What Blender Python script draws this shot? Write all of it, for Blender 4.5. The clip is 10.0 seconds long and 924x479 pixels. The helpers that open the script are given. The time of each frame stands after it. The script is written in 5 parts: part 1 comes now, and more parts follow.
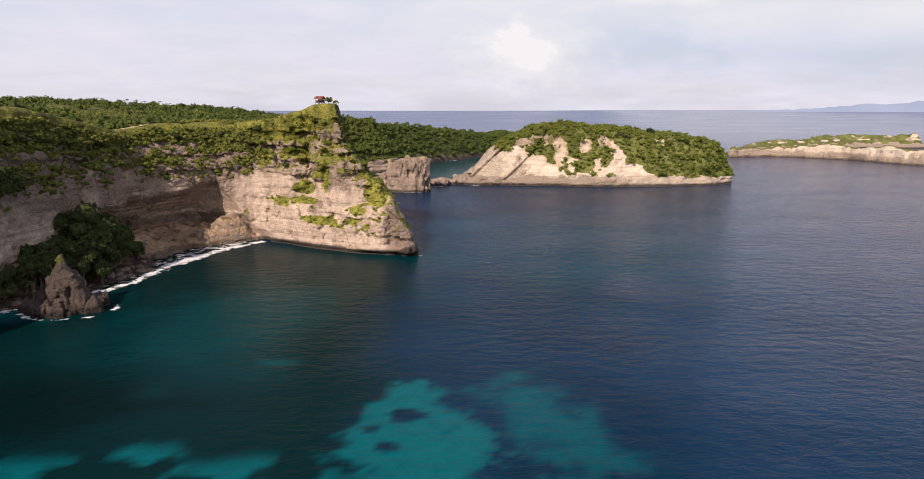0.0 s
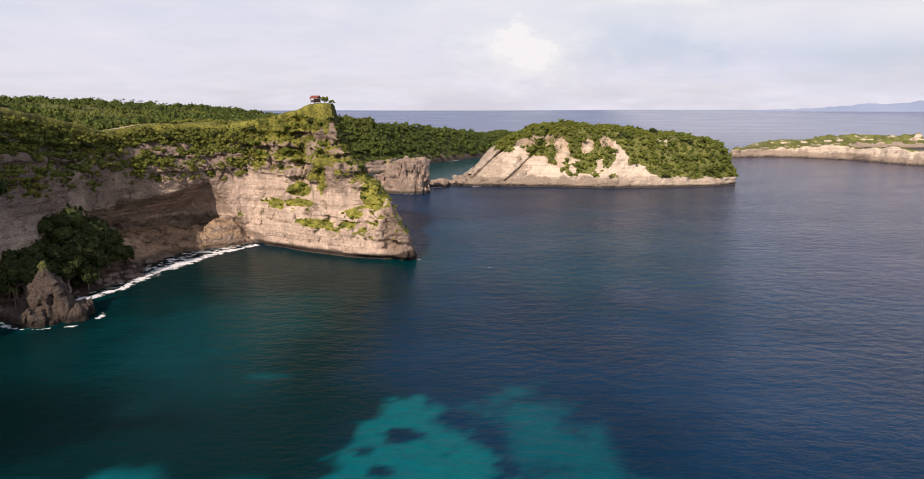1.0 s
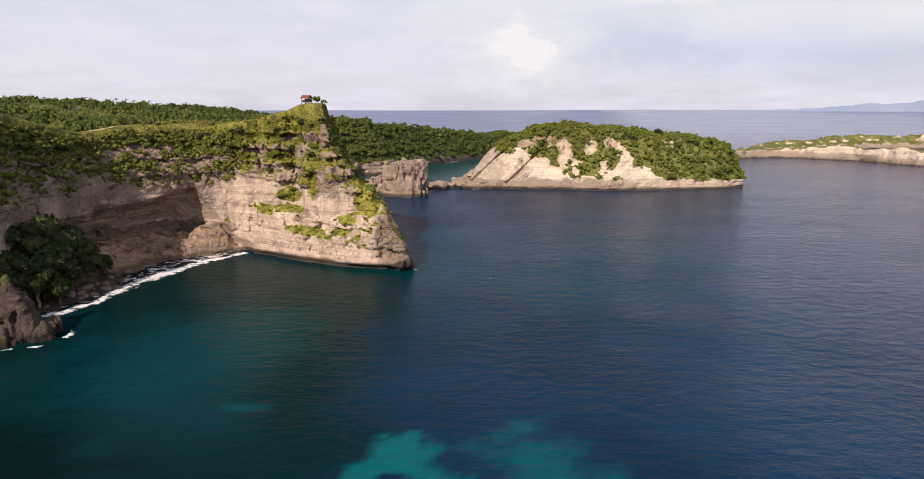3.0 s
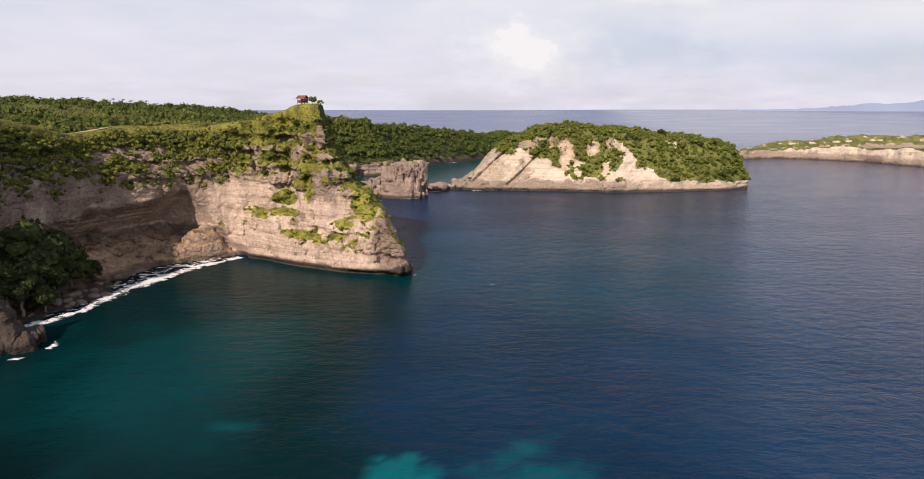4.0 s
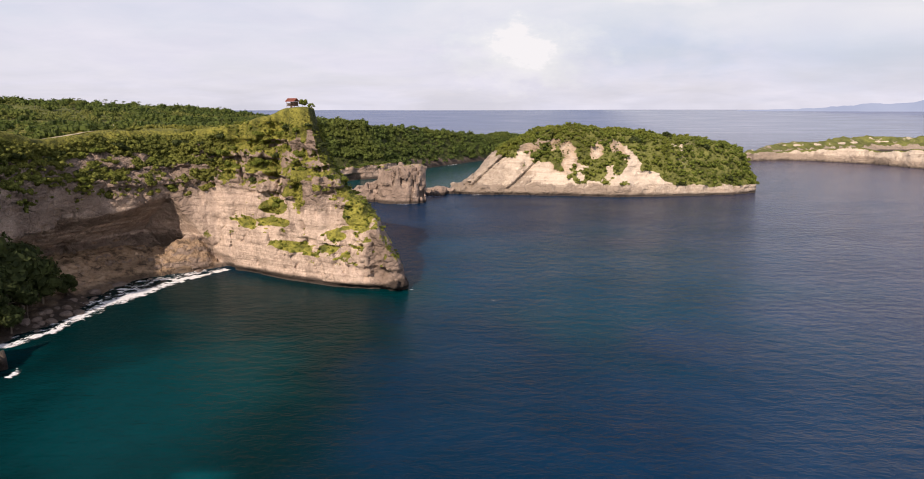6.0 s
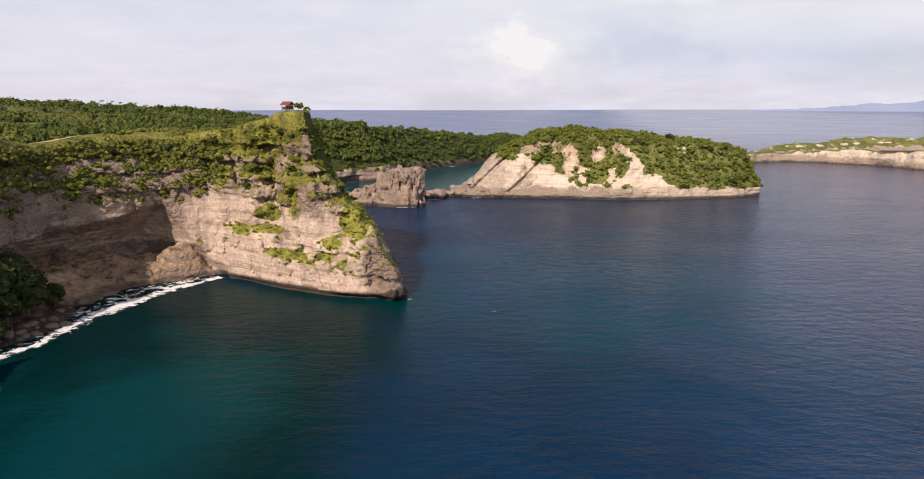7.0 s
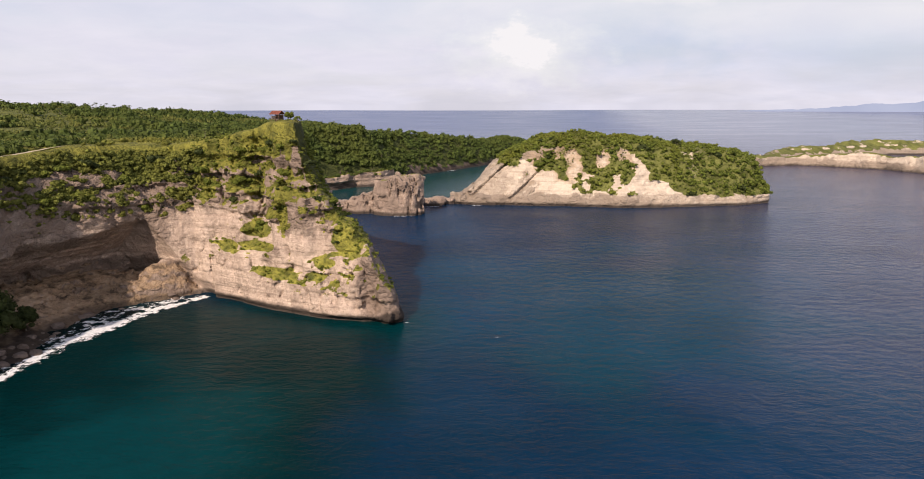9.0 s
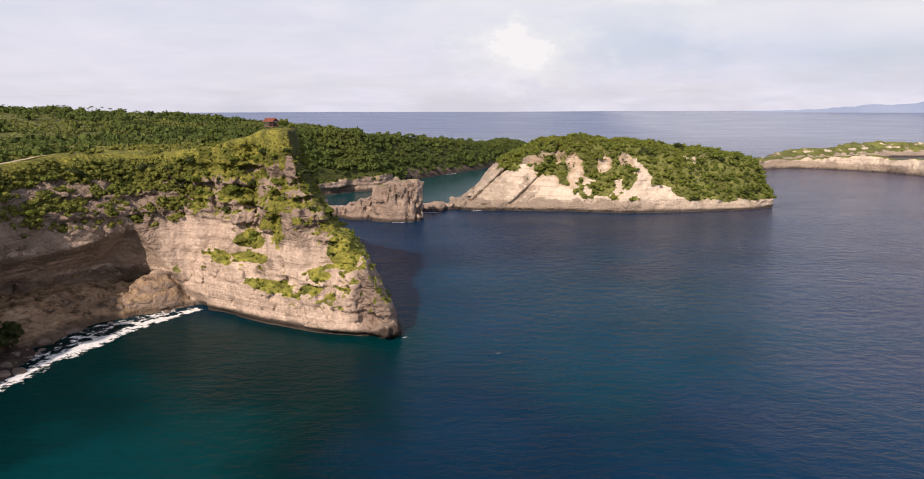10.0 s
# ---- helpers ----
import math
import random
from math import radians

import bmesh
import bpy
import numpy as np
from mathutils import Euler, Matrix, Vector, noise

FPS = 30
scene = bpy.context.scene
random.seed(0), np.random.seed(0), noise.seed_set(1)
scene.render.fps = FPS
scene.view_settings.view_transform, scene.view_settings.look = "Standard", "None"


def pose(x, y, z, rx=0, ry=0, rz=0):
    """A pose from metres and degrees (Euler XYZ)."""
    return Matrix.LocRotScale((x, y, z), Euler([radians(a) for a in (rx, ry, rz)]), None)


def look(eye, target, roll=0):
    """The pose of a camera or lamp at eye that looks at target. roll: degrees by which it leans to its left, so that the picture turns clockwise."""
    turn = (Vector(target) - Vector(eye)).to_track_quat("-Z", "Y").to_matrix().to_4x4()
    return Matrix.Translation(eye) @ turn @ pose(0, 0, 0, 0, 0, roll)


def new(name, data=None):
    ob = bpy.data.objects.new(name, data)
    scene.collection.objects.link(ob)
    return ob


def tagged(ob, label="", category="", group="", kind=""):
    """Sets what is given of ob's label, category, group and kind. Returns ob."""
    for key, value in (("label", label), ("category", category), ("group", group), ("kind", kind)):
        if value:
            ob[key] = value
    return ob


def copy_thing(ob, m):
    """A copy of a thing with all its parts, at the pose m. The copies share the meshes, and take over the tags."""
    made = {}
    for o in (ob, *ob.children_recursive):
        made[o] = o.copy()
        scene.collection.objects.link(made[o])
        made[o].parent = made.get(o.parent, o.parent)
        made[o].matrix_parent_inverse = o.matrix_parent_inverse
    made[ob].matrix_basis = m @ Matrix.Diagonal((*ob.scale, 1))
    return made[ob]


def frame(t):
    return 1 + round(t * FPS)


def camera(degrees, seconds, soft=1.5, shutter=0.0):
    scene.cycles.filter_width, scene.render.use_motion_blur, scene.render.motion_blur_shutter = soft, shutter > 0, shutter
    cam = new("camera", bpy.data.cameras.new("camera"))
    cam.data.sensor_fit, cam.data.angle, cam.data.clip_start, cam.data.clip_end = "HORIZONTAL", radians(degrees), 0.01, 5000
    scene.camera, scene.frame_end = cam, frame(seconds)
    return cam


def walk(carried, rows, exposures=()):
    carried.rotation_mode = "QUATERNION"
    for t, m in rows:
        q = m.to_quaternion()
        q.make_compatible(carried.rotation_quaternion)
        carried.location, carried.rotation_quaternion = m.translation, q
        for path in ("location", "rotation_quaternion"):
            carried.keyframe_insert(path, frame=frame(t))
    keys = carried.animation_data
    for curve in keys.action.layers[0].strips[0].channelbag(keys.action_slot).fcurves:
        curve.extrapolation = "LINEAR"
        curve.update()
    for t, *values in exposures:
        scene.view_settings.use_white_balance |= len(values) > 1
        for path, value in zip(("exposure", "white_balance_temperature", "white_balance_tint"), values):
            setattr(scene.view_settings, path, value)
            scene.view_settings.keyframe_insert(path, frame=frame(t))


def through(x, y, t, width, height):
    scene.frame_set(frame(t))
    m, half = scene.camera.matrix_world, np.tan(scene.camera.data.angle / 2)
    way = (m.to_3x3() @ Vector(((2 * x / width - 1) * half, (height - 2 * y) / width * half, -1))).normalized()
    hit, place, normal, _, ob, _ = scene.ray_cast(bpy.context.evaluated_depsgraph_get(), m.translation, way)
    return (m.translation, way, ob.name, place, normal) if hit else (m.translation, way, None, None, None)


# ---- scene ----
cam = camera(66.8, 10.0, soft=0.9)
PATH = [
    (0, (1.046, -1.789, 64.163), (1.005, 0.175, 63.792), -0.1),
    (0.5, (1.061, 2.983, 64.204), (1.02, 4.948, 63.833), -0.1),
    (1, (0.971, 7.615, 64.183), (0.93, 9.58, 63.811), -0.1),
    (1.5, (0.764, 12.229, 64.171), (0.724, 14.193, 63.8), -0.1),
    (2, (0.601, 16.629, 64.166), (0.562, 18.594, 63.794), -0.1),
    (2.5, (0.617, 20.998, 64.225), (0.578, 22.963, 63.853), -0.1),
    (4, (0.355, 33.95, 64.678), (0.315, 35.915, 64.305), -0.1),
    (4.5, (0.309, 38.363, 64.929), (0.27, 40.328, 64.556), -0.1),
    (5, (0.112, 42.606, 65.189), (0.074, 44.57, 64.815), -0.1),
    (5.5, (0.055, 46.981, 65.541), (0.017, 48.945, 65.168), -0.1),
    (7, (-0.306, 59.2, 67.535), (-0.343, 61.164, 67.161), -0.1),
    (7.5, (-0.337, 63.41, 68.212), (-0.374, 65.375, 67.838), -0.2),
    (8, (-0.463, 67.569, 69.047), (-0.5, 69.533, 68.673), -0.2),
    (8.5, (-0.573, 71.811, 70.007), (-0.609, 73.776, 69.632), -0.2),
    (9, (-0.762, 75.923, 71.045), (-0.799, 77.887, 70.67), -0.1),
    (9.5, (-0.83, 79.965, 72.11), (-0.866, 81.93, 71.736), -0.2),
    (10, (-1.048, 83.97, 72.998), (-1.083, 85.935, 72.626), -0.2),
]
walk(cam, [(t, look(eye, target, roll)) for t, eye, target, roll in PATH])

SUN_DIR = Vector((-0.39, -0.921, 0.0)).normalized()
SUN_EL = radians(34)

# ---------------- world, sun, exposure ----------------
def make_world():
    w = bpy.data.worlds.new("sky")
    scene.world = w
    w.use_nodes = True
    nt = w.node_tree
    nt.nodes.clear()
    N, L = nt.nodes.new, nt.links.new
    out, bg = N("ShaderNodeOutputWorld"), N("ShaderNodeBackground")
    sky = N("ShaderNodeTexSky")
    sky.sky_type = "NISHITA"
    sky.sun_disc = False
    sky.sun_elevation = SUN_EL
    sky.sun_rotation = -math.atan2(SUN_DIR.x, SUN_DIR.y)
    sky.air_density, sky.dust_density, sky.ozone_density = 1.0, 1.5, 1.5
    tc = N("ShaderNodeTexCoord")
    sep = N("ShaderNodeSeparateXYZ")
    L(tc.outputs["Generated"], sep.inputs[0])
    # clouds lie on a flat layer: directions divided by their height
    def math_node(op, a, b=None, clamp=False):
        m = N("ShaderNodeMath")
        m.operation, m.use_clamp = op, clamp
        for i, v in enumerate((a, b)):
            if v is None:
                continue
            if isinstance(v, (int, float)):
                m.inputs[i].default_value = v
            else:
                L(v, m.inputs[i])
        return m.outputs[0]
    zz = math_node("ADD", math_node("MAXIMUM", sep.outputs["Z"], 0.0), 0.16)
    u, v = math_node("DIVIDE", sep.outputs["X"], zz), math_node("DIVIDE", sep.outputs["Y"], zz)
    comb = N("ShaderNodeCombineXYZ")
    L(u, comb.inputs[0]), L(v, comb.inputs[1])
    n1, n2 = N("ShaderNodeTexNoise"), N("ShaderNodeTexNoise")
    for n, s, d, r in ((n1, 0.9, 6, 0.55), (n2, 2.4, 5, 0.6)):
        n.inputs["Scale"].default_value, n.inputs["Detail"].default_value, n.inputs["Roughness"].default_value = s, d, r
        n.inputs["Distortion"].default_value = 0.4
        L(comb.outputs[0], n.inputs["Vector"])
    # heaps and gaps of the cloud over the islands, placed by bearing and height
    ahead = math_node("MAXIMUM", sep.outputs["Y"], 0.05)
    side, up = math_node("DIVIDE", sep.outputs["X"], ahead), math_node("DIVIDE", sep.outputs["Z"], ahead)
    flat = N("ShaderNodeCombineXYZ")
    L(side, flat.inputs[0]), L(math_node("MULTIPLY", up, 1.7), flat.inputs[1])
    nh, ns = N("ShaderNodeTexNoise"), N("ShaderNodeTexNoise")
    for n, s, d, r in ((nh, 14, 7, 0.6), (ns, 4.5, 5, 0.55)):
        n.inputs["Scale"].default_value, n.inputs["Detail"].default_value, n.inputs["Roughness"].default_value = s, d, r
        L(flat.outputs[0], n.inputs["Vector"])

    def puff(cx, cy, rx, ry, soft, ragged, noise):
        dx = math_node("DIVIDE", math_node("SUBTRACT", side, cx), rx)
        dy = math_node("DIVIDE", math_node("SUBTRACT", up, cy), ry)
        r = math_node("SQRT", math_node("ADD", math_node("MULTIPLY", dx, dx), math_node("MULTIPLY", dy, dy)))
        r = math_node("ADD", r, math_node("MULTIPLY", math_node("SUBTRACT", noise.outputs[0], 0.5), ragged))
        return math_node("DIVIDE", math_node("SUBTRACT", 1.0 + soft, r), 2 * soft, True)
    front = math_node("GREATER_THAN", sep.outputs["Y"], 0.3)
    heap = math_node("MAXIMUM", math_node("MULTIPLY", puff(0.07, 0.085, 0.075, 0.043, 0.6, 3.6, nh), 1.0), puff(0.22, 0.160, 0.30, 0.045, 0.9, 3.0, ns))
    heap = math_node("MAXIMUM", heap, math_node("MULTIPLY", puff(0.62, 0.13, 0.20, 0.03, 1.0, 3.0, ns), 0.8))
    heap = math_node("MULTIPLY", heap, front)
    gap = math_node("MAXIMUM", puff(0.27, 0.085, 0.17, 0.030, 1.0, 3.5, nh), puff(0.52, 0.085, 0.16, 0.035, 1.0, 3.5, ns))
    gap = math_node("MULTIPLY", math_node("MULTIPLY", gap, front), 0.75)
    veil = N("ShaderNodeMapRange")
    veil.inputs["From Min"].default_value, veil.inputs["From Max"].default_value = 0.36, 0.6
    L(n1.outputs[0], veil.inputs["Value"])
    cloud = N("ShaderNodeMix")
    cloud.data_type = "RGBA"
    cloud.inputs["A"].default_value = (0.70, 0.69, 0.81, 1)
    cloud.inputs["B"].default_value = (0.88, 0.835, 0.92, 1)
    L(n2.outputs[0], cloud.inputs["Factor"])
    cloud2 = N("ShaderNodeMix")
    cloud2.data_type = "RGBA"
    blue = N("ShaderNodeMix")
    blue.data_type = "RGBA"
    L(gap, blue.inputs["Factor"])
    L(cloud.outputs["Result"], blue.inputs["A"])
    blue.inputs["B"].default_value = (0.60, 0.66, 0.82, 1)
    L(heap, cloud2.inputs["Factor"])
    L(blue.outputs["Result"], cloud2.inputs["A"])
    cloud2.inputs["B"].default_value = (0.93, 0.895, 0.915, 1)
    scale = N("ShaderNodeMix")
    scale.data_type, scale.blend_type = "RGBA", "MULTIPLY"
    scale.inputs["Factor"].default_value = 1
    L(sky.outputs[0], scale.inputs["A"])
    scale.inputs["B"].default_value = (0.11, 0.105, 0.11, 1)
    mix = N("ShaderNodeMix")
    mix.data_type = "RGBA"
    low = N("ShaderNodeMapRange")
    low.inputs["From Min"].default_value, low.inputs["From Max"].default_value = 0.05, 0.5
    low.inputs["To Min"].default_value, low.inputs["To Max"].default_value = 0.80, 0.10
    L(sep.outputs["Z"], low.inputs["Value"])
    fac = math_node("ADD", math_node("MULTIPLY", veil.outputs[0], 0.2), low.outputs[0], True)
    L(math_node("MAXIMUM", fac, math_node("MAXIMUM", heap, gap), True), mix.inputs["Factor"])
    L(scale.outputs["Result"], mix.inputs["A"])
    L(cloud2.outputs["Result"], mix.inputs["B"])
    L(mix.outputs["Result"], bg.inputs["Color"])
    bg.inputs["Strength"].default_value = 1.0
    L(bg.outputs[0], out.inputs[0])


make_world()
sun = new("sun", bpy.data.lights.new("sun", "SUN"))
sun.data.energy, sun.data.angle, sun.data.color = 5.4, radians(0.6), (1.0, 0.81, 0.67)
sun.matrix_world = look(Vector((SUN_DIR.x * math.cos(SUN_EL), SUN_DIR.y * math.cos(SUN_EL), math.sin(SUN_EL))) * 500, (0, 0, 0))

# ---------------- number tools ----------------
def hash01(ix, iy, iz, seed):
    n = (ix.astype(np.uint32) * np.uint32(374761393) + iy.astype(np.uint32) * np.uint32(668265263)
         + iz.astype(np.uint32) * np.uint32(2246822519) + np.uint32(seed * 3266489917 % 4294967296))
    n = (n ^ (n >> np.uint32(13))) * np.uint32(1274126177)
    n = (n ^ (n >> np.uint32(15))) * np.uint32(2654435761)
    return ((n ^ (n >> np.uint32(16))) >> np.uint32(8)).astype(np.float32) / np.float32(16777216.0)


def vnoise(x, y, z, seed=0):
    """Smooth value noise, 0 to 1."""
    x, y, z = np.broadcast_arrays(np.asarray(x, np.float32), np.asarray(y, np.float32), np.asarray(z, np.float32))
    fx, fy, fz = np.floor(x), np.floor(y), np.floor(z)
    ix, iy, iz = fx.astype(np.int64), fy.astype(np.int64), fz.astype(np.int64)
    tx, ty, tz = x - fx, y - fy, z - fz
    tx, ty, tz = tx * tx * (3 - 2 * tx), ty * ty * (3 - 2 * ty), tz * tz * (3 - 2 * tz)
    out = 0
    for a, wa in ((0, 1 - tx), (1, tx)):
        for b, wb in ((0, 1 - ty), (1, ty)):
            for c, wc in ((0, 1 - tz), (1, tz)):
                out = out + wa * wb * wc * hash01(ix + a, iy + b, iz + c, seed)
    return out


def fbm(x, y, z=0.0, octaves=4, seed=0, gain=0.5):
    """Fractal noise, about -0.5 to 0.5."""
    total, amp, norm = 0, 1.0, 0.0
    for o in range(octaves):
        f = 2.03 ** o
        total = total + amp * (vnoise(np.asarray(x) * f, np.asarray(y) * f, np.asarray(z) * f, seed + o * 17) - 0.5)
        norm += amp
        amp *= gain
    return total / norm * 1.35


def smooth(a, b, v):
    t = np.clip((np.asarray(v, np.float32) - a) / (b - a), 0, 1)
    return t * t * (3 - 2 * t)


def smin(a, b, k):
    h = np.clip(0.5 + 0.5 * (b - a) / k, 0, 1)
    return b + (a - b) * h - k * h * (1 - h)


def poly_sd(x, y, poly):
    """Signed distance to a closed outline in plan, positive inside."""
    x, y = np.asarray(x, np.float64), np.asarray(y, np.float64)
    best, inside = np.full(x.shape, 1e9), np.zeros(x.shape, bool)
    for (ax, ay), (bx, by) in zip(poly, poly[1:] + poly[:1]):
        ex, ey = bx - ax, by - ay
        t = np.clip(((x - ax) * ex + (y - ay) * ey) / (ex * ex + ey * ey), 0, 1)
        best = np.minimum(best, (x - ax - t * ex) ** 2 + (y - ay - t * ey) ** 2)
        cross = (ay > y) != (by > y)
        inside ^= cross & (x < ex * (y - ay) / (ey if ey else 1e-9) + ax)
    return np.where(inside, 1, -1) * np.sqrt(best)


def surface_nets(F, origin, h, largest=True):
    """The surface F = 0 of a block of values as points and quads that face outwards (F > 0 is solid)."""
    S = F > 0
    c = S[:-1, :-1, :-1]
    some, every = np.zeros(c.shape, bool), np.ones(c.shape, bool)
    corners = [(i, j, k) for i in (0, 1) for j in (0, 1) for k in (0, 1)]
    nx, ny, nz = c.shape
    for i, j, k in corners:
        q = S[i:nx + i, j:ny + j, k:nz + k]
        some |= q
        every &= q
    act = np.argwhere(some & ~every)
    index = np.full(c.shape, -1, np.int64)
    index[tuple(act.T)] = np.arange(len(act))
    val = {q: F[act[:, 0] + q[0], act[:, 1] + q[1], act[:, 2] + q[2]] for q in corners}
    pos, cnt = np.zeros((len(act), 3)), np.zeros(len(act))
    for p in corners:
        for ax in range(3):
            if p[ax]:
                continue
            q = tuple(1 if n == ax else v for n, v in enumerate(p))
            a, b = val[p], val[q]
            m = (a > 0) != (b > 0)
            t = a[m] / (a[m] - b[m])
            pt = np.tile(np.array(p, float), (m.sum(), 1))
            pt[:, ax] += t
            pos[m] += pt
            cnt[m] += 1
    V = np.array(origin) + h * (act + pos / cnt[:, None])
    quads = []
    for ax in range(3):
        lo = [slice(None)] * 3
        hi = [slice(None)] * 3
        lo[ax], hi[ax] = slice(0, -1), slice(1, None)
        A, B = S[tuple(lo)], S[tuple(hi)]
        e = np.argwhere(A != B)
        o1, o2 = [n for n in range(3) if n != ax]
        ok = (e[:, o1] > 0) & (e[:, o2] > 0) & (e[:, o1] < F.shape[o1] - 1) & (e[:, o2] < F.shape[o2] - 1)
        e = e[ok]
        d1, d2 = np.zeros(3, int), np.zeros(3, int)
        d1[o1], d2[o2] = 1, 1
        g = lambda p: index[p[:, 0], p[:, 1], p[:, 2]]
        Q = np.stack([g(e - d1 - d2), g(e - d2), g(e), g(e - d1)], 1)
        solid_low = A[tuple(e.T)]
        flip = solid_low if ax == 1 else ~solid_low
        Q[flip] = Q[flip][:, ::-1]
        quads.append(Q)
    Q = np.concatenate(quads)
    Q = Q[(Q >= 0).all(1)]
    lab = np.arange(len(V))
    for _ in range(400):
        low = lab[Q].min(1)
        nxt = lab.copy()
        for i in range(4):
            np.minimum.at(nxt, Q[:, i], low)
        nxt = nxt[nxt]
        if (nxt == lab).all():
            break
        lab = nxt
    main = np.bincount(lab[Q[:, 0]]).argmax() if largest else None
    if largest:
        Q = Q[lab[Q[:, 0]] == main]
    used, inv = np.unique(Q, return_inverse=True)
    return V[used], inv.reshape(-1, 4)


def mesh_from(name, V, Q, mats=(), attrs=None, smooth_shade=True, mat_index=None):
    """A mesh from points and faces of one size (3 or 4 corners)."""
    V, Q = np.asarray(V, np.float32), np.asarray(Q, np.int32)
    me = bpy.data.meshes.new(name)
    n, k = Q.shape
    me.vertices.add(len(V))
    me.vertices.foreach_set("co", V.ravel())
    me.loops.add(n * k)
    me.loops.foreach_set("vertex_index", Q.ravel())
    me.polygons.add(n)
    me.polygons.foreach_set("loop_start", np.arange(0, n * k, k, dtype=np.int32))
    me.polygons.foreach_set("use_smooth", np.full(n, smooth_shade))
    for m in mats:
        me.materials.append(m)
    if mat_index is not None:
        me.polygons.foreach_set("material_index", np.asarray(mat_index, np.int32))
    for key, values in (attrs or {}).items():
        at = me.attributes.new(key, "FLOAT", "POINT")
        at.data.foreach_set("value", np.asarray(values, np.float32))
    me.update(calc_edges=True)
    return me


def normals_of(V, Q):
    n = np.cross(V[Q[:, 2]] - V[Q[:, 0]], V[Q[:, 3]] - V[Q[:, 1]])
    out = np.zeros_like(V)
    for i in range(4):
        for a in range(3):
            out[:, a] += np.bincount(Q[:, i], n[:, a], len(V))
    return out / np.maximum(np.linalg.norm(out, axis=1, keepdims=True), 1e-9)


def grid_quads(nx, ny):
    i, j = np.meshgrid(np.arange(nx - 1), np.arange(ny - 1), indexing="ij")
    a = (i * ny + j).ravel()
    return np.stack([a, a + ny, a + ny + 1, a + 1], 1)


# ---------------- materials ----------------
def material(name):
    m = bpy.data.materials.new(name)
    m.use_nodes = True
    nt = m.node_tree
    return m, nt, nt.nodes["Principled BSDF"]


def noise_node(nt, scale, detail=5, rough=0.55, stretch=None, offset=0.0):
    tc, mp, n = nt.nodes.new("ShaderNodeTexCoord"), nt.nodes.new("ShaderNodeMapping"), nt.nodes.new("ShaderNodeTexNoise")
    nt.links.new(tc.outputs["Object"], mp.inputs[0])
    mp.inputs["Scale"].default_value = stretch or (1, 1, 1)
    mp.inputs["Location"].default_value = (offset, offset, offset)
    nt.links.new(mp.outputs[0], n.inputs["Vector"])
    n.inputs["Scale"].default_value, n.inputs["Detail"].default_value, n.inputs["Roughness"].default_value = scale, detail, rough
    return n.outputs[0]


def ramp(nt, fac, stops):
    r = nt.nodes.new("ShaderNodeValToRGB")
    nt.links.new(fac, r.inputs[0])
    els = r.color_ramp.elements
    while len(els) < len(stops):
        els.new(0.5)
    for e, (p, c) in zip(els, stops):
        e.position, e.color = p, (*c, 1)
    return r.outputs[0]


def mixc(nt, fac, a, b, mode="MIX"):
    m = nt.nodes.new("ShaderNodeMix")
    m.data_type, m.blend_type = "RGBA", mode
    for key, v in (("Factor", fac), ("A", a), ("B", b)):
        if isinstance(v, (int, float)):
            m.inputs[key].default_value = v
        elif isinstance(v, tuple):
            m.inputs[key].default_value = (*v, 1)
        else:
            nt.links.new(v, m.inputs[key])
    return m.outputs["Result"]


def mth(nt, op, a, b=0.0, clamp=False):
    m = nt.nodes.new("ShaderNodeMath")
    m.operation, m.use_clamp = op, clamp
    for i, v in enumerate((a, b)):
        if isinstance(v, (int, float)):
            m.inputs[i].default_value = v
        else:
            nt.links.new(v, m.inputs[i])
    return m.outputs[0]


def attr(nt, name):
    a = nt.nodes.new("ShaderNodeAttribute")
    a.attribute_name = name
    return a.outputs["Fac"]


def bump(nt, bsdf, height, strength, distance):
    b = nt.nodes.new("ShaderNodeBump")
    b.inputs["Strength"].default_value, b.inputs["Distance"].default_value = strength, distance
    nt.links.new(height, b.inputs["Height"])
    nt.links.new(b.outputs[0], bsdf.inputs["Normal"])


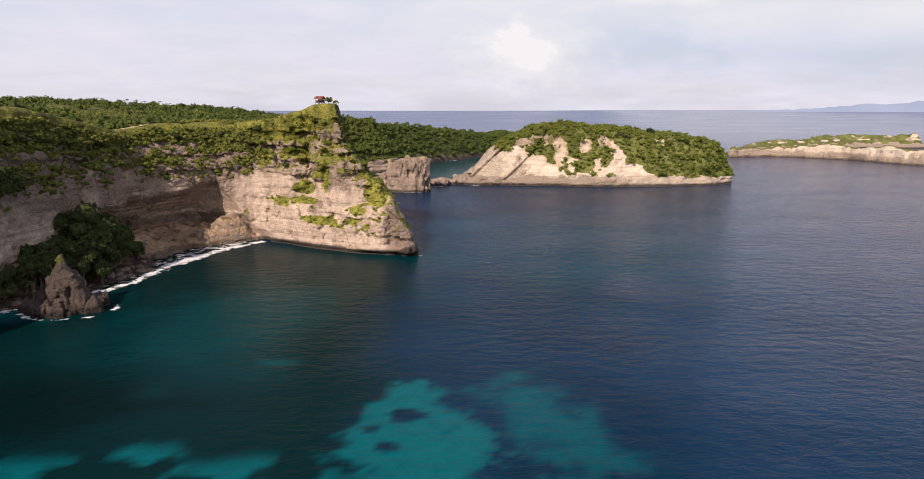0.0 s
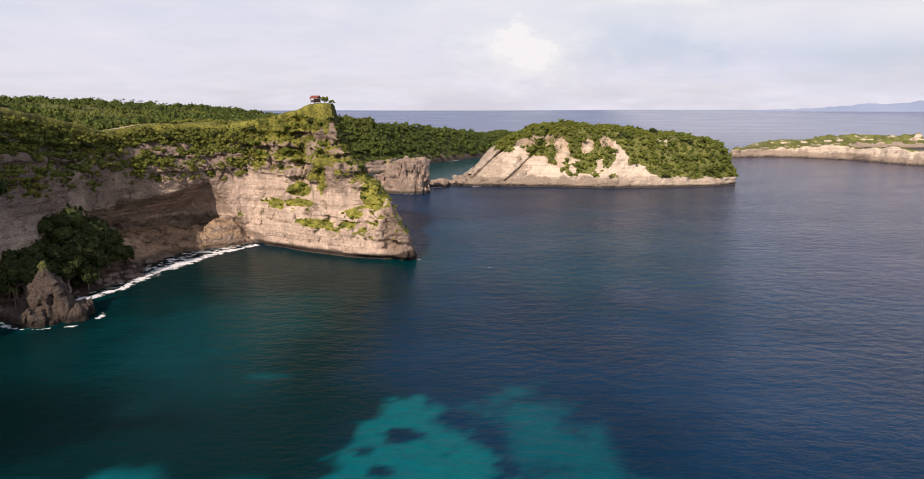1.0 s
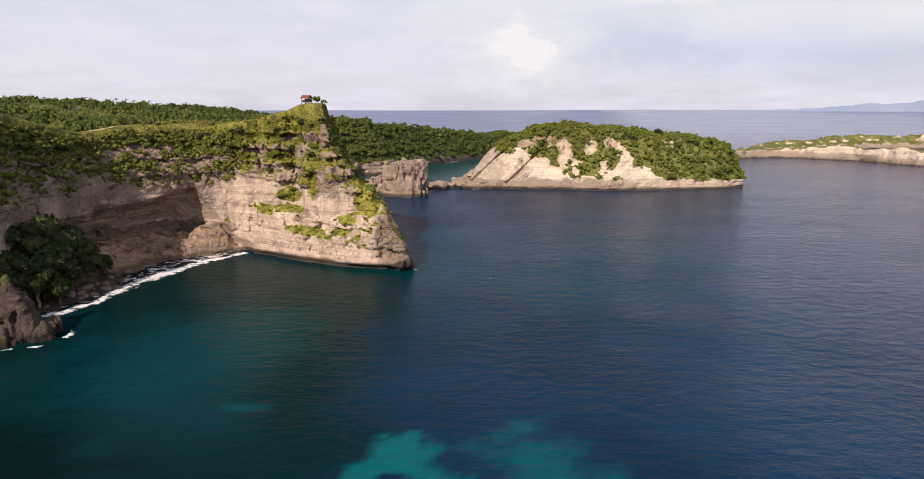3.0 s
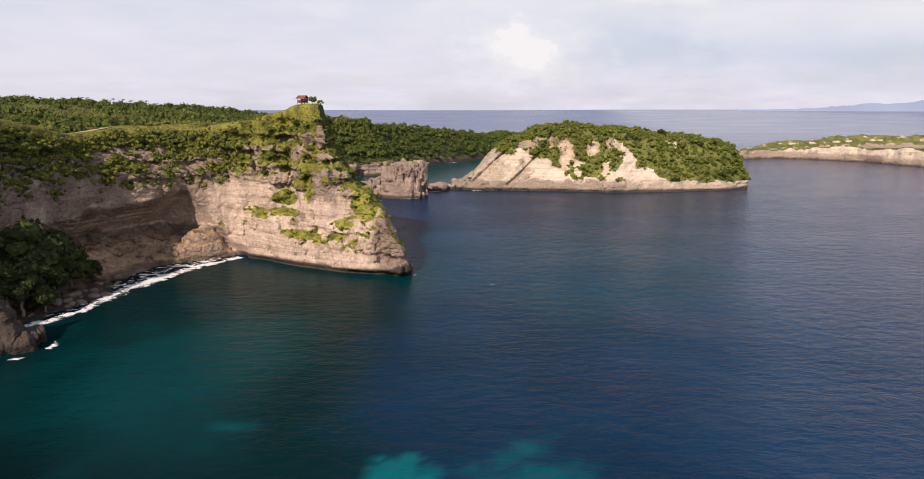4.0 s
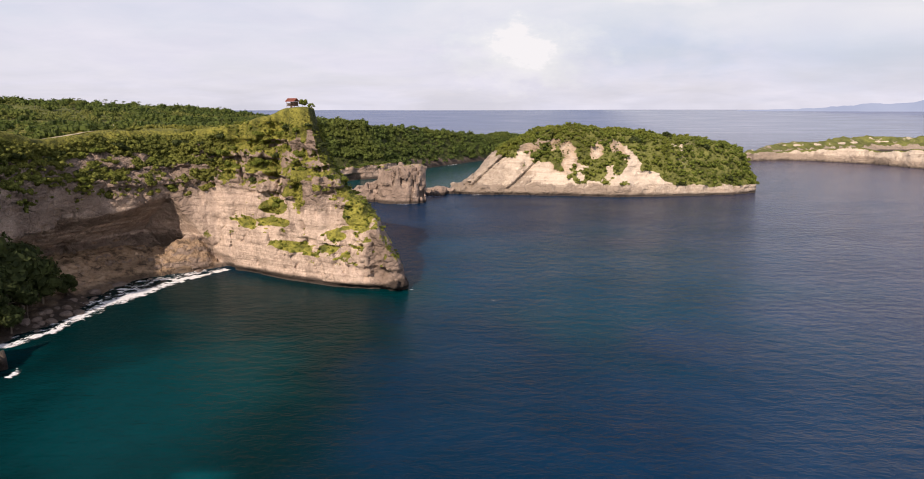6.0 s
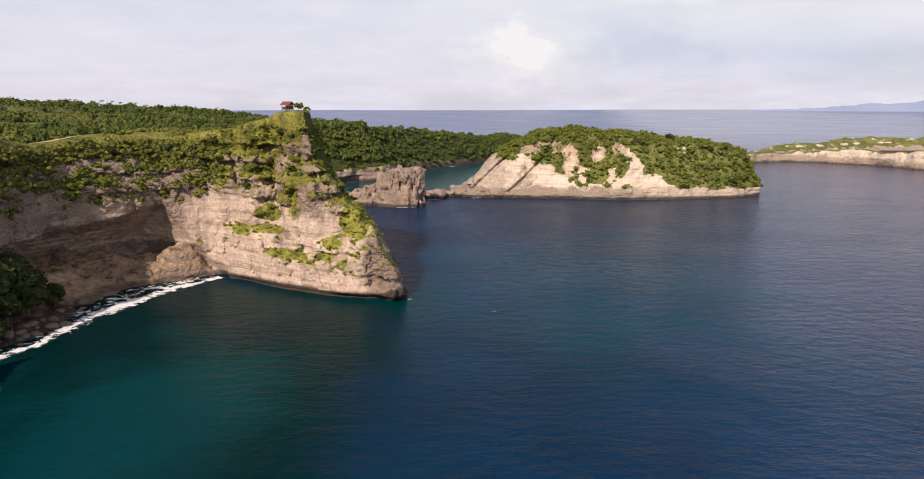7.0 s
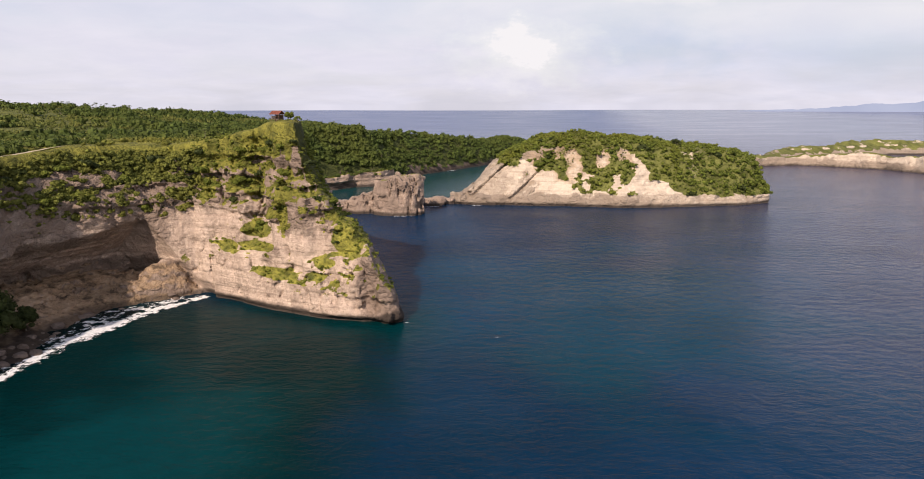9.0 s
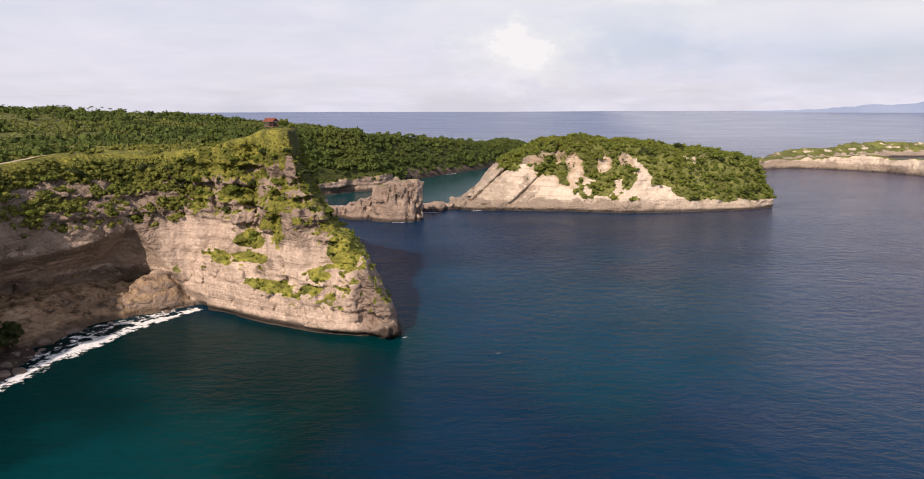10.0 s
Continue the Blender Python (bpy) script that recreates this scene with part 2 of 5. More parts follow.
def rock_material(name, pale, mid, dark, green, grass, cell=1.0, clean=0.5):
    """Layered limestone with plant cover where the attribute veg is high and a wet tidal band where wet is high."""
    m, nt, b = material(name)
    strata = noise_node(nt, 0.22 / cell, 5, 0.6, (0.10, 0.10, 1.5))
    big = noise_node(nt, 0.05 / cell, 4, 0.6)
    fine = noise_node(nt, 0.9 / cell, 6, 0.7)
    streak = noise_node(nt, 0.16 / cell, 6, 0.68, (1, 1, 0.35), 7.0)
    col = ramp(nt, strata, [(0.3, mid), (0.5, pale), (0.75, mid)])
    col = mixc(nt, ramp(nt, big, [(0.35, (0, 0, 0)), (0.65, (1, 1, 1))]), col, mixc(nt, 0.45, col, mid))
    # this mask mixes wear with shade put in for flank and cove wall
    worn = attr(nt, "wear_shade")
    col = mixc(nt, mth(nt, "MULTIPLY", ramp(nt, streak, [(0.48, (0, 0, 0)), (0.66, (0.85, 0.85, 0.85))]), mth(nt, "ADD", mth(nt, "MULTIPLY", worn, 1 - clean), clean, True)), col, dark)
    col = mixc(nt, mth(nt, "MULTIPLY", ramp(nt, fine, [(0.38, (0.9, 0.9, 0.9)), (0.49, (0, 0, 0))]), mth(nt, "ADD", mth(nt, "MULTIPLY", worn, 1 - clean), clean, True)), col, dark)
    beds = noise_node(nt, 0.9 / cell, 4, 0.65, (0.05, 0.05, 1.2), 31.0)
    col = mixc(nt, ramp(nt, beds, [(0.36, (0.6, 0.6, 0.6)), (0.46, (0, 0, 0))]), col, tuple(0.5 * v + 0.5 * w for v, w in zip(mid, dark)))
    grit = noise_node(nt, 2.4 / cell, 5, 0.75, (1, 1, 1.2), 17.0)
    col = mixc(nt, mth(nt, "MULTIPLY", ramp(nt, grit, [(0.36, (0.8, 0.8, 0.8)), (0.5, (0, 0, 0))]), mth(nt, "ADD", mth(nt, "MULTIPLY", worn, 0.8), clean * 0.8, True)), col, dark)
    blotch = noise_node(nt, 0.22 / cell, 6, 0.72, (1, 1, 1.3), 13.0)
    col = mixc(nt, mth(nt, "MULTIPLY", ramp(nt, blotch, [(0.50, (0, 0, 0)), (0.60, (0.7, 0.7, 0.7))]), mth(nt, "ADD", mth(nt, "MULTIPLY", worn, 0.7), clean * 0.6, True)), col, tuple(0.45 * v + 0.55 * w for v, w in zip(mid, dark)))
    vor, vtc, vmp = nt.nodes.new("ShaderNodeTexVoronoi"), nt.nodes.new("ShaderNodeTexCoord"), nt.nodes.new("ShaderNodeMapping")
    vor.feature = "DISTANCE_TO_EDGE"
    vor.inputs["Scale"].default_value = 0.26 / cell
    vmp.inputs["Scale"].default_value = (1, 1, 1.5)
    warp = nt.nodes.new("ShaderNodeVectorMath")
    warp.operation = "ADD"
    wn = nt.nodes.new("ShaderNodeTexNoise")
    wn.inputs["Scale"].default_value, wn.inputs["Detail"].default_value = 0.4 / cell, 4
    ws = nt.nodes.new("ShaderNodeVectorMath")
    ws.operation = "SCALE"
    ws.inputs["Scale"].default_value = 4.5 * cell
    nt.links.new(vtc.outputs["Object"], vmp.inputs[0])
    nt.links.new(vtc.outputs["Object"], wn.inputs["Vector"])
    nt.links.new(wn.outputs["Color"], ws.inputs[0])
    nt.links.new(vmp.outputs[0], warp.inputs[0])
    nt.links.new(ws.outputs[0], warp.inputs[1])
    nt.links.new(warp.outputs[0], vor.inputs["Vector"])
    crackle = vor.outputs["Distance"]
    col = mixc(nt, mth(nt, "MULTIPLY", ramp(nt, crackle, [(0.0, (0.6, 0.6, 0.6)), (0.07, (0, 0, 0))]), mth(nt, "SUBTRACT", worn, 0.15, True), True), col, dark)
    chip = noise_node(nt, 0.4 / cell, 5, 0.7, None, 21.0)
    col = mixc(nt, ramp(nt, chip, [(0.56, (0, 0, 0)), (0.68, (0.55, 0.55, 0.55))]), col, tuple(min(0.8, v * 1.25) for v in pale))
    old = mth(nt, "ADD", attr(nt, "wear_shade"), mth(nt, "MULTIPLY", mth(nt, "SUBTRACT", fine, 0.5), 1.6))
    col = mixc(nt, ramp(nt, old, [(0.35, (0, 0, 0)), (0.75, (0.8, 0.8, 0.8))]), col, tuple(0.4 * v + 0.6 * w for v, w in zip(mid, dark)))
    earth = ramp(nt, blotch, [(0.38, (0.10, 0.072, 0.048)), (0.49, (0.36, 0.255, 0.16)), (0.64, (0.50, 0.37, 0.25))])
    col = mixc(nt, mth(nt, "MULTIPLY", attr(nt, "soil"), 0.95, True), col, earth)
    col = mixc(nt, mth(nt, "MULTIPLY", attr(nt, "wet"), 0.9, True), col, (0.035, 0.028, 0.024))
    gn = noise_node(nt, 0.16 / cell, 6, 0.65, None, 3.0)
    gcol = ramp(nt, gn, [(0.32, green), (0.55, grass), (0.7, tuple(v * 1.25 for v in grass))])
    gcol = mixc(nt, mth(nt, "MULTIPLY", attr(nt, "lush"), 0.75, True), gcol, tuple(0.8 * v for v in green))
    gcol = mixc(nt, ramp(nt, fine, [(0.38, (0.6, 0.6, 0.6)), (0.52, (0, 0, 0))]), gcol, green)
    cover = mth(nt, "ADD", attr(nt, "veg"), mth(nt, "MULTIPLY", mth(nt, "SUBTRACT", fine, 0.5), 1.1))
    cover = ramp(nt, cover, [(0.42, (0, 0, 0)), (0.58, (1, 1, 1))])
    nt.links.new(mixc(nt, cover, col, gcol), b.inputs["Base Color"])
    b.inputs["Roughness"].default_value = 0.9
    b.inputs["Specular IOR Level"].default_value = 0.25
    bump(nt, b, mth(nt, "ADD", mth(nt, "MULTIPLY", strata, 0.9), mth(nt, "ADD", mth(nt, "MULTIPLY", fine, mth(nt, "ADD", mth(nt, "MULTIPLY", worn, 0.7, True), 0.35)), mth(nt, "ADD", mth(nt, "MULTIPLY", streak, 0.9), mth(nt, "MULTIPLY", mth(nt, "MINIMUM", crackle, 0.2), mth(nt, "MULTIPLY", mth(nt, "SUBTRACT", worn, 0.15, True), 2.2))))), 1.0, 1.3 * cell)
    return m


def leaf_material(name, low, high, through=0.25):
    m, nt, b = material(name)
    geo, info = nt.nodes.new("ShaderNodeNewGeometry"), nt.nodes.new("ShaderNodeObjectInfo")
    col = ramp(nt, geo.outputs["Random Per Island"], [(0.0, low), (0.75, high), (1.0, tuple(min(1, v * 1.5) for v in high))])
    col = mixc(nt, mth(nt, "MULTIPLY", info.outputs["Random"], 0.45), col, tuple(v * 0.55 for v in high))
    patch = noise_node(nt, 0.02, 3, 0.5)
    col = mixc(nt, ramp(nt, patch, [(0.4, (0, 0, 0)), (0.7, (0.6, 0.6, 0.6))]), col, (high[0] * 1.35, high[1] * 1.1, high[2]))
    nt.links.new(col, b.inputs["Base Color"])
    b.inputs["Roughness"].default_value = 0.75
    b.inputs["Specular IOR Level"].default_value = 0.2
    thin, both = nt.nodes.new("ShaderNodeBsdfTranslucent"), nt.nodes.new("ShaderNodeMixShader")
    nt.links.new(mixc(nt, 0.5, col, (high[0] * 1.5, high[1] * 1.4, high[2])), thin.inputs["Color"])
    both.inputs[0].default_value = through
    nt.links.new(b.outputs[0], both.inputs[1])
    nt.links.new(thin.outputs[0], both.inputs[2])
    nt.links.new(both.outputs[0], nt.nodes["Material Output"].inputs["Surface"])
    return m


def plain_material(name, low, high, scale=3.0, rough=0.8, stretch=None, depth=0.02):
    m, nt, b = material(name)
    n = noise_node(nt, scale, 5, 0.6, stretch)
    nt.links.new(ramp(nt, n, [(0.3, low), (0.7, high)]), b.inputs["Base Color"])
    b.inputs["Roughness"].default_value = rough
    bump(nt, b, n, 0.6, depth)
    return m


def sea_material():
    m, nt, b = material("sea_water")
    shoal, green = attr(nt, "shoal"), attr(nt, "green")
    fine = noise_node(nt, 0.22, 6, 0.7)
    mid = noise_node(nt, 0.02, 5, 0.6, None, 5.0)
    deep = ramp(nt, mid, [(0.35, (0.0015, 0.020, 0.057)), (0.65, (0.003, 0.031, 0.083))])
    col = mixc(nt, green, deep, (0.0005, 0.016, 0.018))
    col = mixc(nt, mth(nt, "MULTIPLY", attr(nt, "dark_patch"), 0.7), col, (0.0008, 0.006, 0.007))
    s = mth(nt, "ADD", shoal, mth(nt, "MULTIPLY", mth(nt, "SUBTRACT", fine, 0.5), mth(nt, "MULTIPLY", shoal, 0.9)))
    col = mixc(nt, mth(nt, "MULTIPLY", s, 1.0, True), col, (0.001, 0.118, 0.138))
    # far water: open-sea blue with distance haze mixed into the colour
    col = mixc(nt, attr(nt, "ocean_haze"), col, (0.055, 0.09, 0.22))
    # right-hand water: the lilac sky reflection is put into its colour
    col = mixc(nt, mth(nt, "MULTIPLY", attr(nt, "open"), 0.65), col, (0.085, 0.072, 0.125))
    nt.links.new(col, b.inputs["Base Color"])
    slick = noise_node(nt, 0.008, 4, 0.6, (0.45, 1.8, 1.0), 9.0)
    nt.links.new(ramp(nt, slick, [(0.42, (0.17, 0.17, 0.17)), (0.66, (0.11, 0.11, 0.11))]), b.inputs["Roughness"])
    lv = mth(nt, "ADD", mth(nt, "MULTIPLY", mth(nt, "SUBTRACT", 1.0, attr(nt, "lee")), 0.38), mth(nt, "ADD", mth(nt, "MULTIPLY", attr(nt, "ocean_haze"), 0.1), mth(nt, "MULTIPLY", attr(nt, "open"), 0.75)))
    nt.links.new(mth(nt, "ADD", lv, 0.14), b.inputs["Specular IOR Level"])
    nt.links.new(mth(nt, "SUBTRACT", 1.20, mth(nt, "MULTIPLY", attr(nt, "lee"), 0.04)), b.inputs["IOR"])
    # wind waves on several scales
    w1 = noise_node(nt, 0.19, 5, 0.62, (0.9, 1.25, 1.0))
    w2 = noise_node(nt, 1.0, 4, 0.6, (1.0, 1.25, 1.0), 11.0)
    w3 = noise_node(nt, 0.025, 3, 0.5, (1.0, 1.2, 1.0), 4.0)
    h = mth(nt, "ADD", mth(nt, "MULTIPLY", w1, 1.8), mth(nt, "MULTIPLY", w2, 0.24))
    h = mth(nt, "MULTIPLY", h, mth(nt, "ADD", mth(nt, "MULTIPLY", w3, 1.3), 0.3))
    h = mth(nt, "MULTIPLY", h, mth(nt, "SUBTRACT", mth(nt, "SUBTRACT", 1.0, mth(nt, "MULTIPLY", green, 0.55)), mth(nt, "MULTIPLY", attr(nt, "ocean_haze"), 0.92), True))
    bump(nt, b, h, 1.0, 0.62)
    # far off, wave fronts turned to the eye show the water's own blue, haze tint included
    chop, both = nt.nodes.new("ShaderNodeBsdfDiffuse"), nt.nodes.new("ShaderNodeMixShader")
    nt.links.new(col, chop.inputs["Color"])
    nt.links.new(mth(nt, "MULTIPLY", attr(nt, "ocean_haze"), mth(nt, "SUBTRACT", 0.42, mth(nt, "MULTIPLY", attr(nt, "open"), 0.36)), True), both.inputs[0])
    nt.links.new(b.outputs[0], both.inputs[1])
    nt.links.new(chop.outputs[0], both.inputs[2])
    nt.links.new(both.outputs[0], nt.nodes["Material Output"].inputs["Surface"])
    return m


def foam_material():
    """Thick lather that thins to lace where the attribute lather is low."""
    m, nt, b = material("sea_foam")
    n1, n2 = noise_node(nt, 1.1, 6, 0.7, (1.0, 0.6, 1.0)), noise_node(nt, 0.35, 4, 0.6, None, 5.0)
    nt.links.new(ramp(nt, n1, [(0.3, (0.55, 0.60, 0.62)), (0.6, (0.88, 0.88, 0.88))]), b.inputs["Base Color"])
    b.inputs["Roughness"].default_value = 0.7
    f = mth(nt, "ADD", attr(nt, "lather"), mth(nt, "MULTIPLY", mth(nt, "SUBTRACT", mth(nt, "ADD", n1, n2), 1.0), 1.9))
    nt.links.new(ramp(nt, f, [(0.12, (0, 0, 0)), (0.5, (1, 1, 1))]), b.inputs["Alpha"])
    return m


MAT = {
    "headland": rock_material("layered_limestone", (0.61, 0.49, 0.395), (0.465, 0.363, 0.292), (0.16, 0.118, 0.092), (0.07, 0.08, 0.018), (0.27, 0.26, 0.05), 1.0, 0.44),
    "chalk": rock_material("pale_limestone", (0.655, 0.565, 0.455), (0.49, 0.405, 0.315), (0.22, 0.17, 0.13), (0.075, 0.085, 0.022), (0.17, 0.18, 0.05), 1.6, 0.2),
    "grey": rock_material("grey_limestone", (0.36, 0.285, 0.225), (0.27, 0.21, 0.165), (0.11, 0.085, 0.068), (0.05, 0.066, 0.019), (0.20, 0.21, 0.05)),
    # shore: dark rock, with the pointed rock's shade worked into the colour
    "shore": rock_material("dark_shaded_shore_rock", (0.19, 0.15, 0.125), (0.14, 0.11, 0.09), (0.055, 0.043, 0.036), (0.05, 0.066, 0.019), (0.12, 0.13, 0.035), 0.6),
    "leaf_bush": leaf_material("bush_leaves", (0.060, 0.085, 0.017), (0.165, 0.205, 0.036)),
    "leaf_forest": leaf_material("forest_leaves", (0.032, 0.052, 0.014), (0.098, 0.137, 0.031)),
    "leaf_scrub": leaf_material("scrub_leaves", (0.068, 0.084, 0.019), (0.185, 0.205, 0.045)),
    # leaf_far: distance haze is mixed into the leaf colour
    "leaf_far": leaf_material("hazed_plateau_leaves", (0.060, 0.078, 0.024), (0.160, 0.190, 0.050)),
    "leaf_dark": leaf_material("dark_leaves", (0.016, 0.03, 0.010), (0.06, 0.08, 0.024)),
    "leaf_palm": leaf_material("palm_fronds", (0.033, 0.050, 0.013), (0.110, 0.132, 0.039)),
    "bark": plain_material("bark", (0.10, 0.075, 0.055), (0.24, 0.20, 0.16), 2.0, 0.9, (1, 1, 0.2)),
    "bleached": plain_material("bleached_wood", (0.45, 0.41, 0.36), (0.68, 0.64, 0.58), 3.0, 0.85, (1, 1, 0.2)),
    "wood": plain_material("weathered_wood", (0.08, 0.05, 0.035), (0.19, 0.12, 0.08), 4.0, 0.8, (1, 1, 0.3)),
    "roof": plain_material("rust_red_roofing", (0.16, 0.05, 0.035), (0.30, 0.10, 0.065), 1.5, 0.7),
    "plaster": plain_material("pale_board", (0.45, 0.40, 0.34), (0.62, 0.57, 0.50), 2.0, 0.8),
    "trail": plain_material("bare_earth_trail", (0.36, 0.30, 0.20), (0.54, 0.46, 0.33), 0.6, 0.95),
    "foam": foam_material(),
    "sea": sea_material(),
}

# ---------------- the coast in plan ----------------
# first five points: unseen coast, placed so its cliff shades the cove
MAIN = [(-420, -200), (-300, -60), (-200, 40), (-150, 125), (-158, 188), (-161, 222), (-155, 245), (-153, 278), (-151, 296), (-140, 317),
        (-125, 332), (-107, 338), (-88, 326.5), (-71, 314.5), (-52, 305), (-30, 298), (-23.5, 301), (-34, 317), (-52, 337), (-75, 367), (-102, 410),
        (-124, 455), (-138, 505), (-150, 560), (-152, 605), (-146, 645), (-125, 672), (-105, 697), (-86, 708), (-72, 745), (-66, 792), (-27, 860), (14, 932), (62, 1040), (92, 1150),
        (60, 1300), (-100, 1480), (-420, 1700), (-1100, 1800), (-1500, 900), (-1300, -200)]
SHORE = [(-215, 150), (-172, 190), (-153, 209), (-143, 216), (-137, 230), (-134, 247), (-128, 262), (-136, 290), (-132, 312), (-119, 327),
         (-105, 337), (-100, 360), (-180, 360), (-230, 250)]
SURF = [(-190, 184), (-160, 198), (-146, 212), (-133, 231), (-124, 248), (-122.5, 272), (-118, 290), (-111, 313), (-101, 328), (-96, 345), (-190, 345)]
ISLAND = [(-25, 597), (-14, 584), (17, 578), (59, 574), (104, 566), (143, 570), (189, 578), (217, 596), (234, 640), (232, 700), (200, 750),
          (140, 770), (60, 742), (12, 680), (-8, 622)]
SPIT = [(322, 916), (334, 906), (362, 928), (396, 920), (424, 900), (445, 874), (462, 838), (478, 796), (560, 690), (760, 620), (940, 700), (940, 1150), (580, 1150),
        (480, 1070), (405, 1030), (342, 952)]


def plateau(x, y):
    """Height of the mainland's upper ground."""
    p = 57.0 + 9.5 * smooth(314, 245, y) * smooth(-120, -165, x) - 1.0 * smooth(330, 300, y)
    p = p - 5 * smooth(680, 850, y) * smooth(-370, -290, x)
    p = p - 1.8 * smooth(288, 303, y) * smooth(336, 322, y) * smooth(-142, -150, x)
    p = p + 13.5 * np.exp(-((x + 520) / np.where(x > -520, 150, 215)) ** 2 - ((y - 850) / 240) ** 2)
    p = p - 7.0 * smooth(365, 470, y) * smooth(-380, -200, x) 
    p = p - 20.5 * smooth(800, 1010, y) * smooth(-250, -70, x) - 6 * smooth(1200, 1500, y) - 24 * smooth(1040, 1330, y) * smooth(-560, -330, x)
    front = 301 - 0.47 * (x + 25)
    xe = x + 0.24 * np.maximum(y - front - 3, 0) * smooth(-90, -76, x)
    ridge = np.interp(xe, [-200, -150, -120, -96, -82, -75, -70, -65, -61.8, -59.8, -57.3, -53.3, -50.8, -48.5, -42, -37, -33.3, -28.8, -25.6, -23],
                      [57, 57, 57, 59.5, 62, 64.8, 65.6, 66, 65.6, 58, 50.5, 43.5, 40.4, 36, 31.3, 26.5, 19, 11, 5, -2])
    near = smooth(420, 350, y) * smooth(-175, -130, x)
    p = p + (ridge - p) * near
    return p + 2.6 * fbm(x / 42, y / 42, 0.0, 3, 5)


def solid(bounds, h, density, rough):
    """Evaluates a rock body on a block; rough(x, y, z) is added near its surface. Returns values and axes."""
    ax = [np.arange(lo, hi + h * 0.5, h) for lo, hi in bounds]
    X, Y = np.meshgrid(ax[0], ax[1], indexing="ij")
    F = density(X, Y, ax[2]).astype(np.float32)
    near = np.argwhere(np.abs(F) < 5.5)
    px, py, pz = (ax[i][near[:, i]] for i in range(3))
    F[tuple(near.T)] += rough(px, py, pz).astype(np.float32)
    return F, ax


def top_of(F, ax):
    """Ground height by plan position over a solid."""
    S = F > 0
    k = S.shape[2] - 1 - np.argmax(S[:, :, ::-1], axis=2)
    zt = np.where(S.any(axis=2), ax[2][k], -5.0)

    def ground(x, y):
        i = np.clip(np.round((np.asarray(x) - ax[0][0]) / (ax[0][1] - ax[0][0])).astype(int), 0, len(ax[0]) - 1)
        j = np.clip(np.round((np.asarray(y) - ax[1][0]) / (ax[1][1] - ax[1][0])).astype(int), 0, len(ax[1]) - 1)
        return zt[i, j]
    return ground


# ---------------- headland, cove and beach ----------------
def headland_density(X, Y, z):
    d = poly_sd(X, Y, MAIN) + 3.0 * fbm(X / 22, Y / 22, 0.0, 3, 31) * (0.45 + 0.55 * smooth(-104, -118, X))
    top = plateau(X, Y)
    left = smooth(-106, -122, X)
    zz = z[None, None, :]
    lean = np.interp(Y, [255, 296, 318, 345], [0.37, 0.39, 0.66, 0.75])
    inset = 0.02 * zz + (left * lean)[:, :, None] * np.maximum(zz - 38, 0) + ((1 - left) * 0.06)[:, :, None] * np.maximum(zz - 42, 0)
    inset = inset + 2.2 * smooth(2.0, 0.4, zz) * smooth(-60, -20, X)[:, :, None] + 1.2 * smooth(2.0, 0.4, zz)
    # benches: the face steps back above each
    wob = fbm(X / 10, Y / 10, 0.0, 3, 37)
    for level, tilt, x0, x1, back in ((11.8, -0.05, -81, -61, 3.2), (20.0, 0.05, -95, -70, 3.0), (22.0, 0.22, -58, -30, 3.4), (34.5, 0.0, -67, -50, -1.2),
                                      (41.0, 0.03, -112, -50, 1.8), (15.0, 0.1, -58, -40, 2.0), (49.0, 0.02, -104, -70, 2.0)):
        zb = level + tilt * (X - 0.5 * (x0 + x1)) + 5 * wob
        span = smooth(x0 - 4, x0 + 4, X + 14 * wob) * smooth(x1 + 4, x1 - 4, X + 14 * wob)
        inset = inset + (back * span)[:, :, None] * smooth(-0.7, 0.9, zz - zb[:, :, None])
    D = smin(d[:, :, None] + 2.5 - inset, top[:, :, None] - zz, 2.0)
    # the cove's undercut: a long low vault behind the beach
    along = (X + 139) * 0.60 + (Y - 313) * 0.80
    deep = -(X + 139) * 0.80 + (Y - 313) * 0.60
    roof = 29.0 + 0.10 * np.minimum(along - 24, 0) - 1.7 * np.maximum(along - 24, 0) + 1.2 * fbm(X / 14, Y / 14, 0.0, 2, 77)
    side = np.minimum(np.minimum(22 - np.abs(deep - 1), (along + 42) * 0.5), 42 - along)
    high = roof[:, :, None] - 0.60 * np.maximum(deep, 0)[:, :, None] - zz
    D = np.minimum(D, -smin(np.broadcast_to(side[:, :, None], D.shape), high, 3.0))
    # talus and beach
    s = poly_sd(X, Y, SHORE) + 2.2 * fbm(X / 9, Y / 9, 0.0, 3, 12)
    beach = np.minimum(0.30 * s, 1.6 + 0.10 * s) + smooth(286, 300, Y) * np.clip(0.40 * (s - 9), 0, 4.0) + 0.6 * fbm(X / 4, Y / 4, 0.0, 3, 9)
    # rounded outcrop at the head of the beach, its long tail, and small knolls
    ma, mb = (X + 120.5) * 0.72 + (Y - 335) * 0.69, (X + 120.5) * -0.69 + (Y - 335) * 0.72
    q = (np.abs(ma) / 13.0) ** 2.4 + (np.abs(mb) / 8.5) ** 2.4
    mound = 13.2 * np.clip(1 - q, -1, 1) ** 1.0 * (1 - 0.25 * np.clip(q, 0, 1))
    ta, tb = (X + 131) * 0.70 + (Y - 325) * 0.71, (X + 131) * -0.71 + (Y - 325) * 0.70
